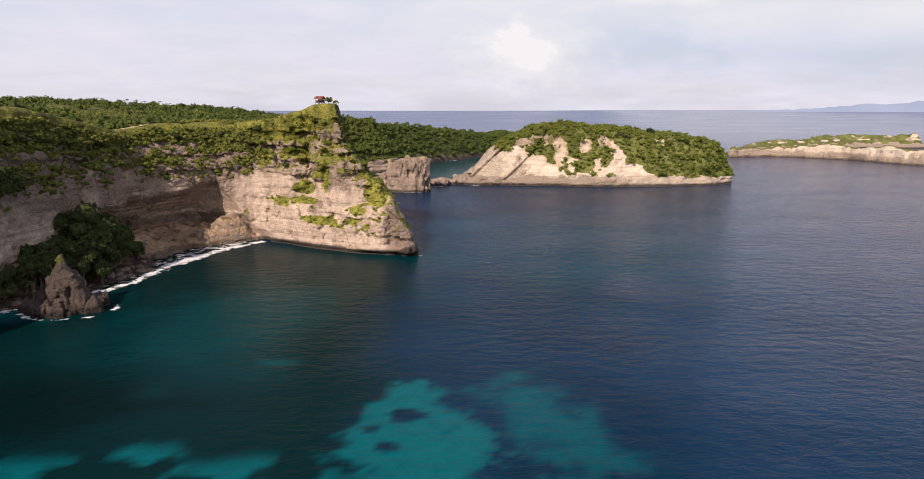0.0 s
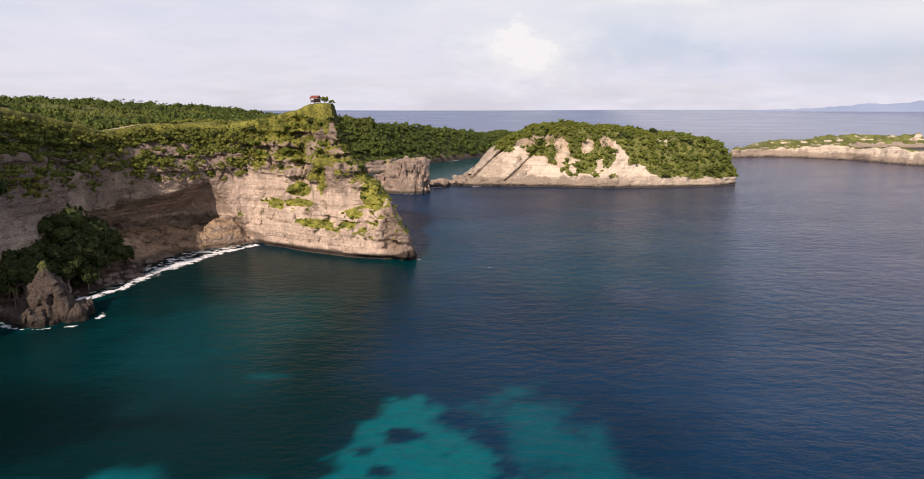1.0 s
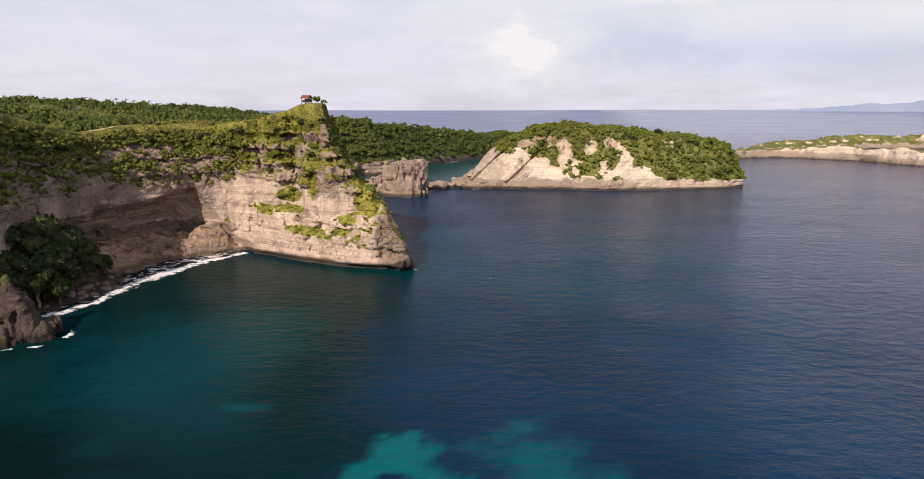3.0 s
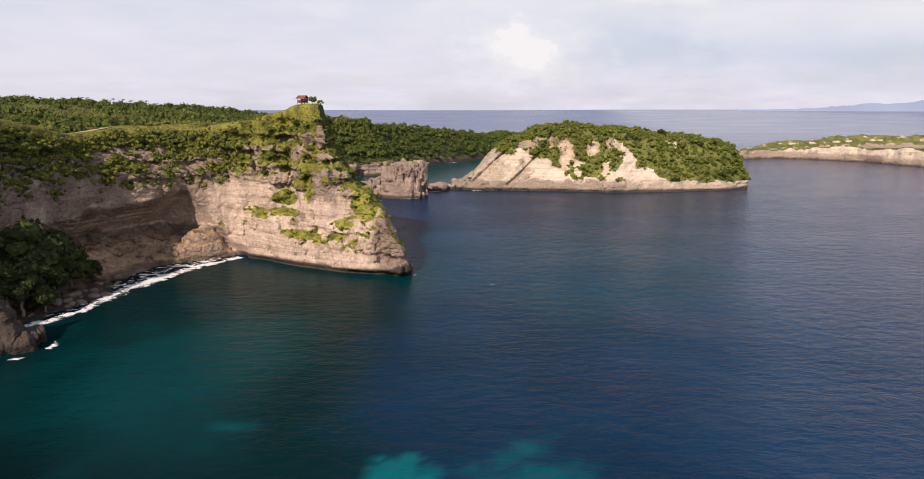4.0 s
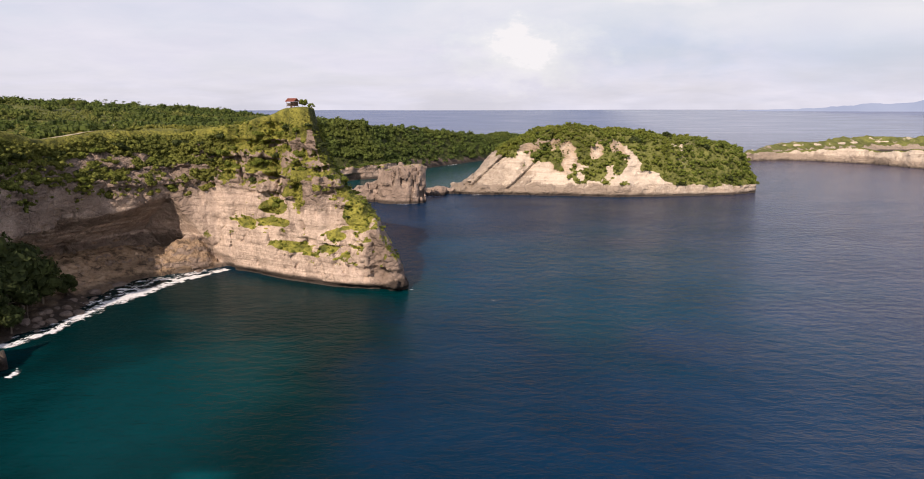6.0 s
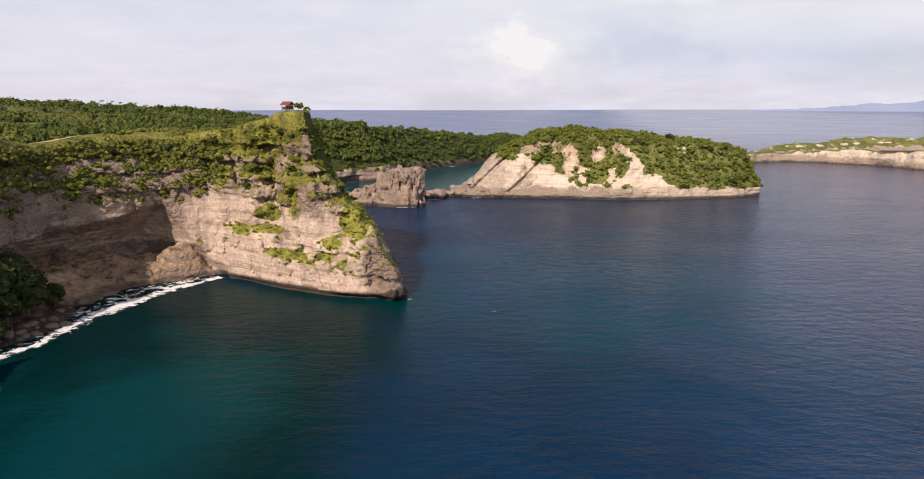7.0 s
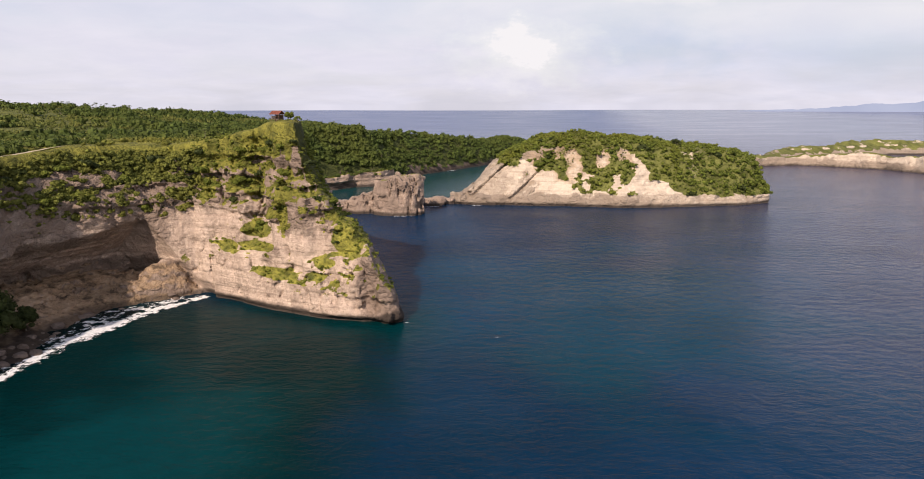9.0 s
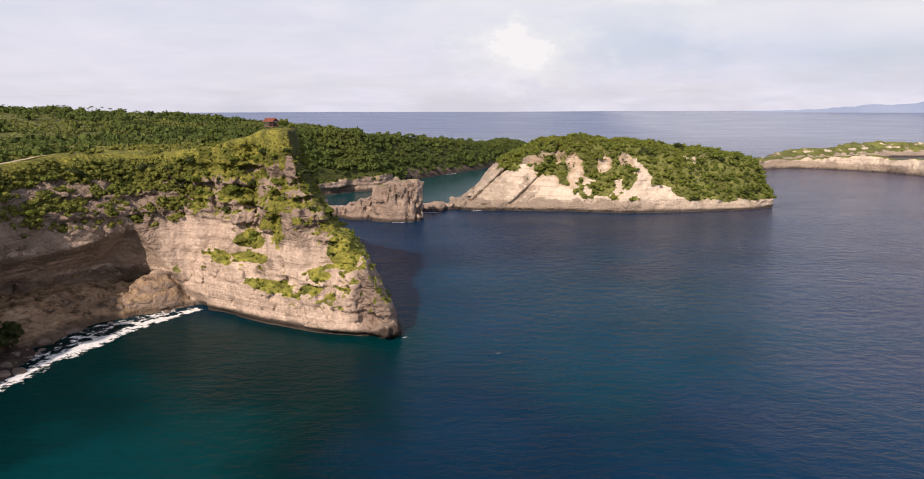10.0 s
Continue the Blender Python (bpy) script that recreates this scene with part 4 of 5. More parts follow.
# ---------------- sea ----------------
def sea_mesh():
    def axis(parts):
        return np.unique(np.concatenate([np.arange(a, b, s) for a, b, s in parts]))
    lx = axis([(-5000, -1200, 380), (-1200, -240, 60), (-240, 70, 1.6), (70, 300, 10), (300, 1200, 60), (1200, 5001, 380)])
    ly = axis([(-5000, -600, 400), (-600, 0, 33), (0, 350, 1.7), (350, 700, 7), (700, 1300, 30), (1300, 5001, 250)])
    X, Y = np.meshgrid(lx, ly, indexing="ij")
    r = np.hypot(X, Y - 40)
    s = np.minimum(1, 4850 / np.maximum(r, 1))
    X2, Y2 = X * s, 40 + (Y - 40) * s
    r2 = np.minimum(r, 4850)
    Zs = 43.0 * np.clip((r2 - 2200) / 2650, 0, 1) ** 2
    reef = fbm(X / 16, Y / 16, 0.0, 5, 91, 0.6)
    reef2 = fbm(X / 34, Y / 30, 0.0, 4, 95)
    speck = fbm(X / 5, Y / 5, 0.0, 4, 97, 0.6)
    def bank(poly, soft=5.0):
        return smooth(-soft, soft, poly_sd(X, Y, poly) + 12 * reef + 13 * speck)
    hole = np.minimum(np.hypot((X + 13.6) / 4.5, (Y - 137) / 3.2), np.hypot((X + 16) / 3.0, (Y - 123) / 3.0)) + 0.9 * speck
    shoal = 0.85 * bank([(-20, 153), (-12, 158), (-3, 138), (7, 115), (-2, 100), (-16, 108), (-23, 122)], 3.0) * smooth(0.7, 1.15, hole)
    shoal = np.maximum(shoal, 0.5 * bank([(0, 152), (11, 159), (19, 148), (25, 133), (32, 117), (22, 112), (11, 128)], 6.0))
    shoal = np.maximum(shoal, 0.75 * smooth(0.02, 0.2, reef + 0.7 * speck + 0.12) * smooth(121, 112, Y + 10 * reef2 - 8 * smooth(10, 3, np.abs(X + 61))) * smooth(-100, -80, X) * smooth(-18, -28, X) * smooth(60, 90, Y))
    # near-black patch in the water at the lower left
    dark_patch = smooth(1.2, 0.6, np.hypot((X + 112) / 42, (Y - 140) / 24) + 1.2 * reef2)
    shoal = np.maximum(shoal, 0.35 * smooth(6, 2, np.hypot((X + 51) / 1.6, (Y - 167) * 1.6) + 9 * reef))
    dsh = poly_sd(X, Y, SHORE)
    shoal = np.maximum(shoal, 0.65 * smooth(-22, -2, dsh + 14 * reef) * smooth(244, 212, Y))
    shoal = np.maximum(shoal, 0.20 * smooth(1.3, 0.3, np.hypot((X + 82) / 50, (Y - 208) / 46) + 1.2 * reef2) * smooth(-12, -36, dsh) * smooth(-22, -60, poly_sd(X, Y, MAIN)))
    shoal = np.maximum(shoal, 0.15 * smooth(1.3, 0.3, np.hypot((X - 45) / 105, (Y - 335) / 95) + 1.0 * reef2))
    lagoon = smooth(590, 640, Y) * smooth(75, 40, X) * smooth(-160, -120, X) * smooth(960, 900, Y)
    shoal = np.maximum(shoal, 0.30 * lagoon)
    green = np.maximum(smooth(10, -40, X + 30 * reef2) * smooth(380, 300, Y), 0.35 * smooth(70, 0, X + 60 * reef2) * smooth(330, 250, Y))
    green = np.maximum(green, lagoon)
    Q = grid_quads(len(lx), len(ly))
    keep = ~((r.ravel()[Q] >= 4850).all(1))
    V = np.stack([X2.ravel(), Y2.ravel(), Zs.ravel()], 1)
    return mesh_from("sea", V, Q[keep], [MAT["sea"]], {"shoal": shoal.ravel(), "dark_patch": dark_patch.ravel(), "green": green.ravel(), "ocean_haze": smooth(700, 2400, r).ravel(), "open": (smooth(40, 330, X + 60 * reef2 - 0.16 * np.maximum(Y - 300, 0)) * smooth(60, 300, Y)).ravel(),
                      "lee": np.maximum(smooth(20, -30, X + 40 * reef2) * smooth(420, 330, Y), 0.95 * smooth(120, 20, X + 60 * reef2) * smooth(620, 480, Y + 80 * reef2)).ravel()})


sea = tagged(new("water", sea_mesh()), "dark blue rippled sea with teal reef shallows", "sea", kind="structure")

# ---------------- plants ----------------
def cube_sphere():
    """26 points and 24 quads of a round block."""
    pts, quads, seen = [], [], {}

    def at(p):
        key = tuple(p)
        if key not in seen:
            seen[key] = len(pts)
            v = np.array(p, float)
            pts.append(v / np.linalg.norm(v))
        return seen[key]
    for ax in range(3):
        for sgn in (-1, 1):
            for i in (-1, 0):
                for j in (-1, 0):
                    q = []
                    for di, dj in ((0, 0), (1, 0), (1, 1), (0, 1)):
                        p = [0, 0, 0]
                        p[ax], p[(ax + 1) % 3], p[(ax + 2) % 3] = sgn, i + di, j + dj
                        q.append(at(p))
                    quads.append(q if sgn > 0 else q[::-1])
    return np.array(pts), np.array(quads)


CORE_V, CORE_Q = cube_sphere()
BLOCK_V = np.array([(i, j, k) for i in (-1, 1) for j in (-1, 1) for k in (-1, 1)]) * 0.62
BLOCK_Q = np.array([(0, 1, 3, 2), (4, 6, 7, 5), (0, 4, 5, 1), (2, 3, 7, 6), (0, 2, 6, 4), (1, 5, 7, 3)])


def leaf_cloud(rng, C, R, cards, size, core=0.8, flat=0.8, lump=(CORE_V, CORE_Q)):
    """Lumps of foliage: a dark uneven core in each lump and leaf sprays standing out of it. C centres, R radii."""
    C, R = np.asarray(C, float), np.asarray(R, float)
    n, m = len(C), len(lump[0])
    jit = 0.75 + 0.5 * rng.random((n, m, 1))
    cv = C[:, None] + lump[0][None] * jit * (R[:, None, None] * core) * np.array([1, 1, flat])
    cq = lump[1][None] + (np.arange(n) * m)[:, None, None]
    d = rng.normal(size=(n, cards, 3))
    d[..., 2] = d[..., 2] * 0.9 + 0.25
    d /= np.linalg.norm(d, axis=2, keepdims=True)
    p = C[:, None] + d * R[:, None, None] * (0.80 + 0.28 * rng.random((n, cards, 1))) * np.array([1, 1, flat])
    nrm = d + 0.42 * rng.normal(size=d.shape)
    nrm /= np.linalg.norm(nrm, axis=2, keepdims=True)
    a = np.cross(nrm, rng.normal(size=d.shape))
    a /= np.maximum(np.linalg.norm(a, axis=2, keepdims=True), 1e-6)
    b = np.cross(nrm, a)
    s = size * R[:, None, None] * (0.6 + 0.8 * rng.random((n, cards, 1)))
    lv = np.stack([p - a * s, p - b * s * 0.55, p + a * s, p + b * s * 0.55], 2)
    V = np.concatenate([cv.reshape(-1, 3), lv.reshape(-1, 3)])
    k = n * m
    lq = k + np.arange(n * cards * 4).reshape(-1, 4)
    return V, np.concatenate([cq.reshape(-1, 4), lq])


def tube(path, radii, sides=7):
    """A tapered round limb along a path, as points and quads with closed ends left open to the ground."""
    path = np.asarray(path, float)
    V = []
    for i, p in enumerate(path):
        t = path[min(i + 1, len(path) - 1)] - path[max(i - 1, 0)]
        t /= np.linalg.norm(t)
        a = np.cross(t, (0.3, 0.9, 0.1))
        a /= np.linalg.norm(a)
        b = np.cross(t, a)
        ang = np.arange(sides) * 2 * math.pi / sides
        V.append(p + radii[i] * (np.cos(ang)[:, None] * a + np.sin(ang)[:, None] * b))
    Q = []
    for i in range(len(path) - 1):
        for j in range(sides):
            q = [i * sides + j, i * sides + (j + 1) % sides]
            Q.append([q[0], q[1], q[1] + sides, q[0] + sides])
    return np.concatenate(V), np.array(Q)


def merge(pieces):
    Vs, Qs, o = [], [], 0
    for V, Q in pieces:
        Vs.append(V)
        Qs.append(np.asarray(Q) + o)
        o += len(V)
    return np.concatenate(Vs), np.concatenate(Qs)


def part_np(name, VQ, mat, parent, label="", smooth_shade=True):
    ob = new(name, mesh_from(name, VQ[0], VQ[1], [mat], None, smooth_shade))
    ob.parent = parent
    return tagged(ob, label)


def part(name, bm, mat, parent, label=""):
    me = bpy.data.meshes.new(name)
    bm.to_mesh(me)
    bm.free()
    me.materials.append(mat)
    ob = new(name, me)
    ob.parent = parent
    return tagged(ob, label)


def bush_mesh(seed, mat, lumps=7, cards=46):
    rng = np.random.default_rng(seed)
    C = rng.normal(size=(lumps, 3)) * (0.5, 0.5, 0.16)
    C[:, 2] = np.abs(C[:, 2]) + 0.3
    R = 0.34 + 0.3 * rng.random(lumps)
    V, Q = leaf_cloud(rng, C, R, cards, 0.34)
    return mesh_from("bush", V, Q, [mat], None, False)


def forest(name, rng, P, size, mat, label, lumps=3, cards=20, core=(BLOCK_V, BLOCK_Q)):
    """Many crowns in one body of growth. P: feet, size: crown widths."""
    n = len(P)
    off = rng.normal(size=(n, lumps, 3)) * np.array([0.30, 0.30, 0.14])
    C = P[:, None] + off * size[:, None, None] + np.array([0, 0, 0.42]) * size[:, None, None]
    R = size[:, None] * (0.27 + 0.20 * rng.random((n, lumps)))
    V, Q = leaf_cloud(rng, C.reshape(-1, 3), R.ravel(), cards, 0.34, 0.78, 0.8, core)
    return tagged(new(name, mesh_from(name, V, Q, [mat], None, False)), label, "trees", kind="stuff")


def on_land(x, y):
    inside = (x > HX[0] + 5) & (x < HX[1] - 2) & (y > HY[0] + 5) & (y < HY[1] - 4)
    return np.where(inside, ground_head(x, y), land_height(x, y))


TRAIL = [(-176, 232), (-171, 258), (-167, 279), (-162.5, 301), (-159.5, 315), (-157, 323), (-153.5, 331), (-150, 337), (-151, 346)]


def off_trail(p):
    """Away from the footpath and the open ground on its seaward side."""
    best = np.full(len(p), 1e9)
    for (ax, ay), (bx, by) in zip(TRAIL, TRAIL[1:]):
        ex, ey = bx - ax, by - ay
        t = np.clip(((p[:, 0] - ax) * ex + (p[:, 1] - ay) * ey) / (ex * ex + ey * ey), 0, 1)
        best = np.minimum(best, np.hypot(p[:, 0] - ax - t * ex, p[:, 1] - ay - t * ey))
    return best > 3.2


rng = np.random.default_rng(7)
# woods on the hill behind the lagoon
def sow(n, xr, yr):
    return rng.uniform(*xr, n), rng.uniform(*yr, n)


px, py = sow(15000, (-190, 110), (590, 1180))
d = poly_sd(px, py, MAIN)
h = land_height(px, py)
clear = fbm(px / 45, py / 45, 0.0, 3, 21)
ok = (d > 2.0) & (h > 3 + 11 * smooth(600, 620, py) * smooth(730, 705, py)) & (d < 115) & ((clear < 0.0) | (d < 38))
P = np.stack([px, py, h], 1)[ok]
ex, ey = sow(2600, (-175, -84), (520, 735))
ed, eh = poly_sd(ex, ey, MAIN), land_height(ex, ey)
ok = (ed > 5) & (ed < 70) & (eh > 9)
P = np.concatenate([P, np.stack([ex, ey, eh], 1)[ok]])
size = 2.8 + 4.6 * rng.random(len(P)) ** 1.8
forest("hill_woods", rng, P, size, MAT["leaf_forest"], "dense dark green woods on the slope above the lagoon")
px, py = sow(9000, (-360, 60), (428, 1180))
d = poly_sd(px, py, MAIN)
clear = fbm(px / 40, py / 40, 0.0, 3, 25)
ok = (d > 6) & ((py < 600) | (d > 110)) & (clear < -0.03)
P = np.stack([px, py, land_height(px, py)], 1)[ok]
size = (1.4 + 3.6 * rng.random(len(P)) ** 2.4) * np.interp(P[:, 1], [430, 900], [0.9, 1.5])
forest("clifftop_woods", rng, P, size, MAT["leaf_far"], "scattered green trees and scrub behind the headland")
px, py = sow(150, (-250, -95), (870, 985))
P = np.stack([px, py, land_height(px, py)], 1)[(poly_sd(px, py, MAIN) > 30) & (fbm(px / 30, py / 30, 0.0, 2, 29) < 0.08)]
forest("ridge_trees", rng, P, 3.5 + 4.0 * rng.random(len(P)) ** 2, MAT["leaf_forest"], "uneven row of dark trees along the far ridge")
# woods on the wide plateau
n = 38000
py = 245 + 1100 * rng.random(n) ** 1.35
px = -py * rng.uniform(0.17, 0.86, n) - 20
stand = fbm(px / 75, py / 55, 0.0, 4, 23) + 0.25 * fbm(px / 14, py / 14, 0.0, 2, 24)
d = poly_sd(px, py, MAIN)
inland = px < np.interp(py, [y for _, y in TRAIL], [x for x, _ in TRAIL]) - 4
ok = (d > 9) & ((py > 346) | inland) & off_trail(np.stack([px, py], 1)) & (px > -900) & ~((py < 440) & (px > -140))
P = np.stack([px, py, on_land(px, py) - 0.4], 1)
wooded = ok & ((stand < 0.01) | ((py < 350) & (stand < 0.12))) & (rng.random(n) < 0.62)
size = (3.0 + 4.5 * rng.random(n) ** 2) * np.interp(py, [345, 450, 700, 1300], [0.7, 0.95, 1.25, 1.25])
forest("plateau_woods", rng, P[wooded], size[wooded], MAT["leaf_forest"], "closed dark green woods in the hollows of the plateau", 3, 14)
open_ground = ok & ~wooded & (stand > -0.02) & (rng.random(n) < 0.20)
size = (1.0 + 3.2 * rng.random(n) ** 2.5) * np.interp(py, [345, 500, 1300], [0.8, 1.0, 1.5])
forest("plateau_scrub", rng, P[open_ground], size[open_ground], MAT["leaf_far"], "scattered yellow-green scrub over grassy plateau", 3, 14)


def scatter(V, N, veg, count, low, keep, seed):
    """Feet of plants on a rock body where it is overgrown."""
    r = np.random.default_rng(seed)
    i = r.choice(len(V), min(len(V), count * 12), replace=False)
    i = i[(veg[i] > low) & keep(V[i], N[i]) & off_trail(V[i])]
    return V[i[:count]], N[i[:count]]


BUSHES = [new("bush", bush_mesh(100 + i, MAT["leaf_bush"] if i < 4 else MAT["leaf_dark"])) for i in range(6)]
for b in BUSHES:
    tagged(b, "rounded leafy green bush rooted on the limestone", "bush", "bushes on the cliffs")
first = set()


def plant_bushes(P, N, sizes, seed, dark=0.2):
    r = np.random.default_rng(seed)
    for p, nn, s in zip(P, N, sizes):
        k = int(r.integers(0, 4)) if r.random() > dark else int(r.integers(4, 6))
        out = Vector((float(nn[0]), float(nn[1]), 0.0)) * 0.25 * s
        m = Matrix.Translation(Vector(p.tolist()) + out - Vector((0, 0, 0.25 * s))) @ Euler((r.normal() * 0.15, r.normal() * 0.15, r.random() * 6.3)).to_matrix().to_4x4()
        if k in first:
            ob = copy_thing(BUSHES[k], m)
        else:
            ob = BUSHES[k]
            ob.matrix_basis = m
            first.add(k)
        ob.scale = (s, s * float(r.uniform(0.8, 1.2)), s * float(r.uniform(0.7, 1.15)))


V, N, veg = HEAD
P, NN = scatter(V, N, veg, 130, 0.55, lambda p, q: (p[:, 0] < -106) & (p[:, 1] < 345) & (p[:, 2] > 30) & (p[:, 1] > 200) & (plateau(p[:, 0], p[:, 1]) - p[:, 2] > 6.0), 1)
plant_bushes(P, NN, 1.3 + 1.9 * np.random.default_rng(3).random(len(P)) ** 2, 11, 0.35)
P, NN = scatter(V, N, veg, 105, 0.55, lambda p, q: (p[:, 0] > -106) & (p[:, 1] < 342) & (p[:, 2] > 22) & (p[:, 2] < 60), 2)
plant_bushes(P, NN, 0.7 + 1.5 * np.random.default_rng(4).random(len(P)) ** 2, 12, 0.25)
P, NN = scatter(IV, IN, Iveg, 60, 0.6, lambda p, q: (p[:, 1] < 660), 5)
plant_bushes(P, NN, 2.0 + 2.4 * np.random.default_rng(5).random(len(P)) ** 2, 13, 0.3)


def scrub(name, V, N, veg, count, keep, smin_, smax, seed, mat, label):
    P, NN = scatter(V, N, veg, count, 0.5, keep, seed)
    r = np.random.default_rng(seed)
    size = smin_ + (smax - smin_) * r.random(len(P)) ** 2
    P = P + NN * np.array([0.15, 0.15, 0.0]) * size[:, None] - np.array([0, 0, 0.15]) * size[:, None]
    forest(name, r, P, size, mat, label, 2, 24, (CORE_V, CORE_Q))


V, N, veg = HEAD
scrub("cliff_scrub", V, N, veg, 7000, lambda p, q: (p[:, 0] < -104) & (p[:, 2] > 28) & ((plateau(p[:, 0], p[:, 1]) - p[:, 2] > 2.6 - 1.0 * (p[:, 0] < -146) + 1.8 * (p[:, 0] < -152)) | ((vnoise(p[:, 0] / 2.2, p[:, 1] / 2.2, 0.0, 3) > 0.84) & (p[:, 0] > -146))), 0.9, 2.9, 31, MAT["leaf_scrub"], "low tangled green scrub on the upper cliff slope")
scrub("ledge_scrub", V, N, veg, 1500, lambda p, q: (p[:, 0] > -108) & (p[:, 1] < 345) & (p[:, 2] < 60), 0.5, 1.7, 32, MAT["leaf_bush"], "small yellow-green plants on cliff ledges")
scrub("bluff_scrub", BV, BN, Bveg, 700, lambda p, q: p[:, 2] > 7, 1.6, 4.2, 34, MAT["leaf_forest"], "dark green scrub along the top of the bluff")
lean = np.where((IV[:, 0] > 44) & (IV[:, 0] < 112) & (IV[:, 2] > 18 + 0.35 * np.maximum(75 - IV[:, 0], 0)), np.maximum(Iveg, 0.75 * smooth(-0.02, 0.10, fbm(IV[:, 0] / 11, IV[:, 1] / 11, IV[:, 2] / 9, 3, 88))), 0)
scrub("island_tufts", IV, IN, lean, 900, lambda p, q: p[:, 1] < 640, 0.6, 1.9, 35, MAT["leaf_scrub"], "thin brown-green tufts on the white slope")
scrub("island_scrub", IV, IN, Iveg, 5600, lambda p, q: p[:, 1] < 700, 1.3, 4.4, 33, MAT["leaf_bush"], "thick green bushes over the island top")


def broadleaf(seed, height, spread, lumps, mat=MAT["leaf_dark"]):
    """A tree: trunk with limbs, and a crown of many uneven lumps of leaves."""
    r = np.random.default_rng(seed)
    top = new("tree")
    bends = np.cumsum(r.normal(size=(5, 2)) * 0.25, 0)
    path = [(0, 0, -0.6)] + [(bends[i][0], bends[i][1], height * (0.12 + 0.13 * i)) for i in range(5)]
    pieces = [tube(path, np.linspace(0.45, 0.16, 6) * height / 12)]
    C, R = [], []
    for i in range(lumps):
        a, e = r.random() * 6.28, r.random()
        q = np.array([math.cos(a), math.sin(a), 0]) * spread * (0.25 + 0.75 * math.sqrt(r.random())) * (1.1 - 0.5 * e)
        q[2] = height * (0.38 + 0.52 * e)
        C.append(q)
        R.append(spread * (0.26 + 0.2 * r.random()))
        if i % 3 == 0:
            s = np.array(path[3])
            pieces.append(tube([s, (s + q) / 2 + [0, 0, 0.4], q], [0.15, 0.1, 0.05], 5))
    part_np("trunk", merge(pieces), MAT["bark"], top)
    part_np("crown", leaf_cloud(r, C, R, 90, 0.22, 0.78), mat, top, smooth_shade=False)
    return top


def palm(seed, height, fronds=13, reach=3.2):
    r = np.random.default_rng(seed)
    top = new("palm_tree")
    lean = r.normal(size=2) * 0.08 * height
    path = [(lean[0] * t * t, lean[1] * t * t, height * t - 0.4 * (t == 0)) for t in np.linspace(0, 1, 7)]
    part_np("trunk", tube(path, [0.26, 0.2, 0.17, 0.16, 0.15, 0.14, 0.13]), MAT["bark"], top)
    tip = np.array(path[-1])
    pieces = []
    for i in range(fronds):
        a = i * 2.4 + r.random() * 0.4
        up = 0.25 + 0.8 * r.random()
        rad = np.array([math.cos(a), math.sin(a), 0])
        side = np.array([-math.sin(a), math.cos(a), 0])
        Vf, Qf = [], []
        for k in range(6):
            t = k / 5
            c = tip + rad * reach * t * (0.9 + 0.2 * up) + np.array([0, 0, reach * (up * t - (0.7 + 0.5 * up) * t * t)])
            w = 0.5 * reach * 0.28 * math.sin(math.pi * min(0.97, 0.12 + 0.85 * t))
            Vf += [c - side * w - [0, 0, 0.35 * w], c, c + side * w - [0, 0, 0.35 * w]]
        for k in range(5):
            o = k * 3
            Qf += [[o, o + 3, o + 4, o + 1], [o + 1, o + 4, o + 5, o + 2]]
        pieces.append((np.array(Vf), np.array(Qf)))
    part_np("crown", merge(pieces), MAT["leaf_palm"], top)
    return top


def put(ob, x, y, z, turn, s=1.0):
    ob.matrix_basis = pose(x, y, z, 0, 0, turn)
    ob.scale = (s, s, s)
    return ob


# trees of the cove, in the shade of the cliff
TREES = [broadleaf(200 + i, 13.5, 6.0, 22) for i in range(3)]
for t in TREES:
    tagged(t, "tall dark green leafy tree growing above the beach", "tree", "trees of the cove")
spots = [(-150, 256, 1.45), (-146, 248, 1.2), (-143, 262, 1.15), (-151, 266, 1.25), (-147, 240, 1.0), (-152, 234, 0.95), (-143, 272, 0.85), (-157, 226, 0.9),
         (-150, 228, 0.7), (-160, 216, 0.85), (-154, 218, 0.65), (-166, 208, 0.9), (-147, 279, 0.6), (-141, 253, 0.85), (-172, 200, 1.0), (-141, 283, 0.45), (-145, 291, 0.42), (-146, 275, 0.6), (-137, 247, 0.6), (-140, 240, 0.75), (-147, 232, 0.8), (-155, 212, 0.75)]
for i, (tx, ty, ts) in enumerate(spots):
    t = TREES[i] if i < 3 else copy_thing(TREES[i % 3], Matrix())
    put(t, tx, ty, float(ground_head(tx, ty)) - 0.3, i * 77 % 360, ts * (1.35 if ts > 0.62 else 1.2))
PALMS = [palm(300 + i, 9.0 + i) for i in range(3)]
for t in PALMS:
    tagged(t, "slender coconut palm with drooping green fronds", "palm tree", "coconut palms")
cove = [(-147, 222), (-151, 225), (-143, 232), (-139, 258), (-156, 210)]
far = []
r2 = np.random.default_rng(17)
while len(far) < 44:
    qx, qy = r2.uniform(-680, -330), r2.uniform(720, 1120)
    if -qx / qy > 0.33:
        far.append((qx, qy))
mid = [(-100 + r2.normal() * 14, 724 + r2.normal() * 14) for _ in range(5)] + [(-130 + r2.normal() * 12, 430 + r2.normal() * 10) for _ in range(5)]
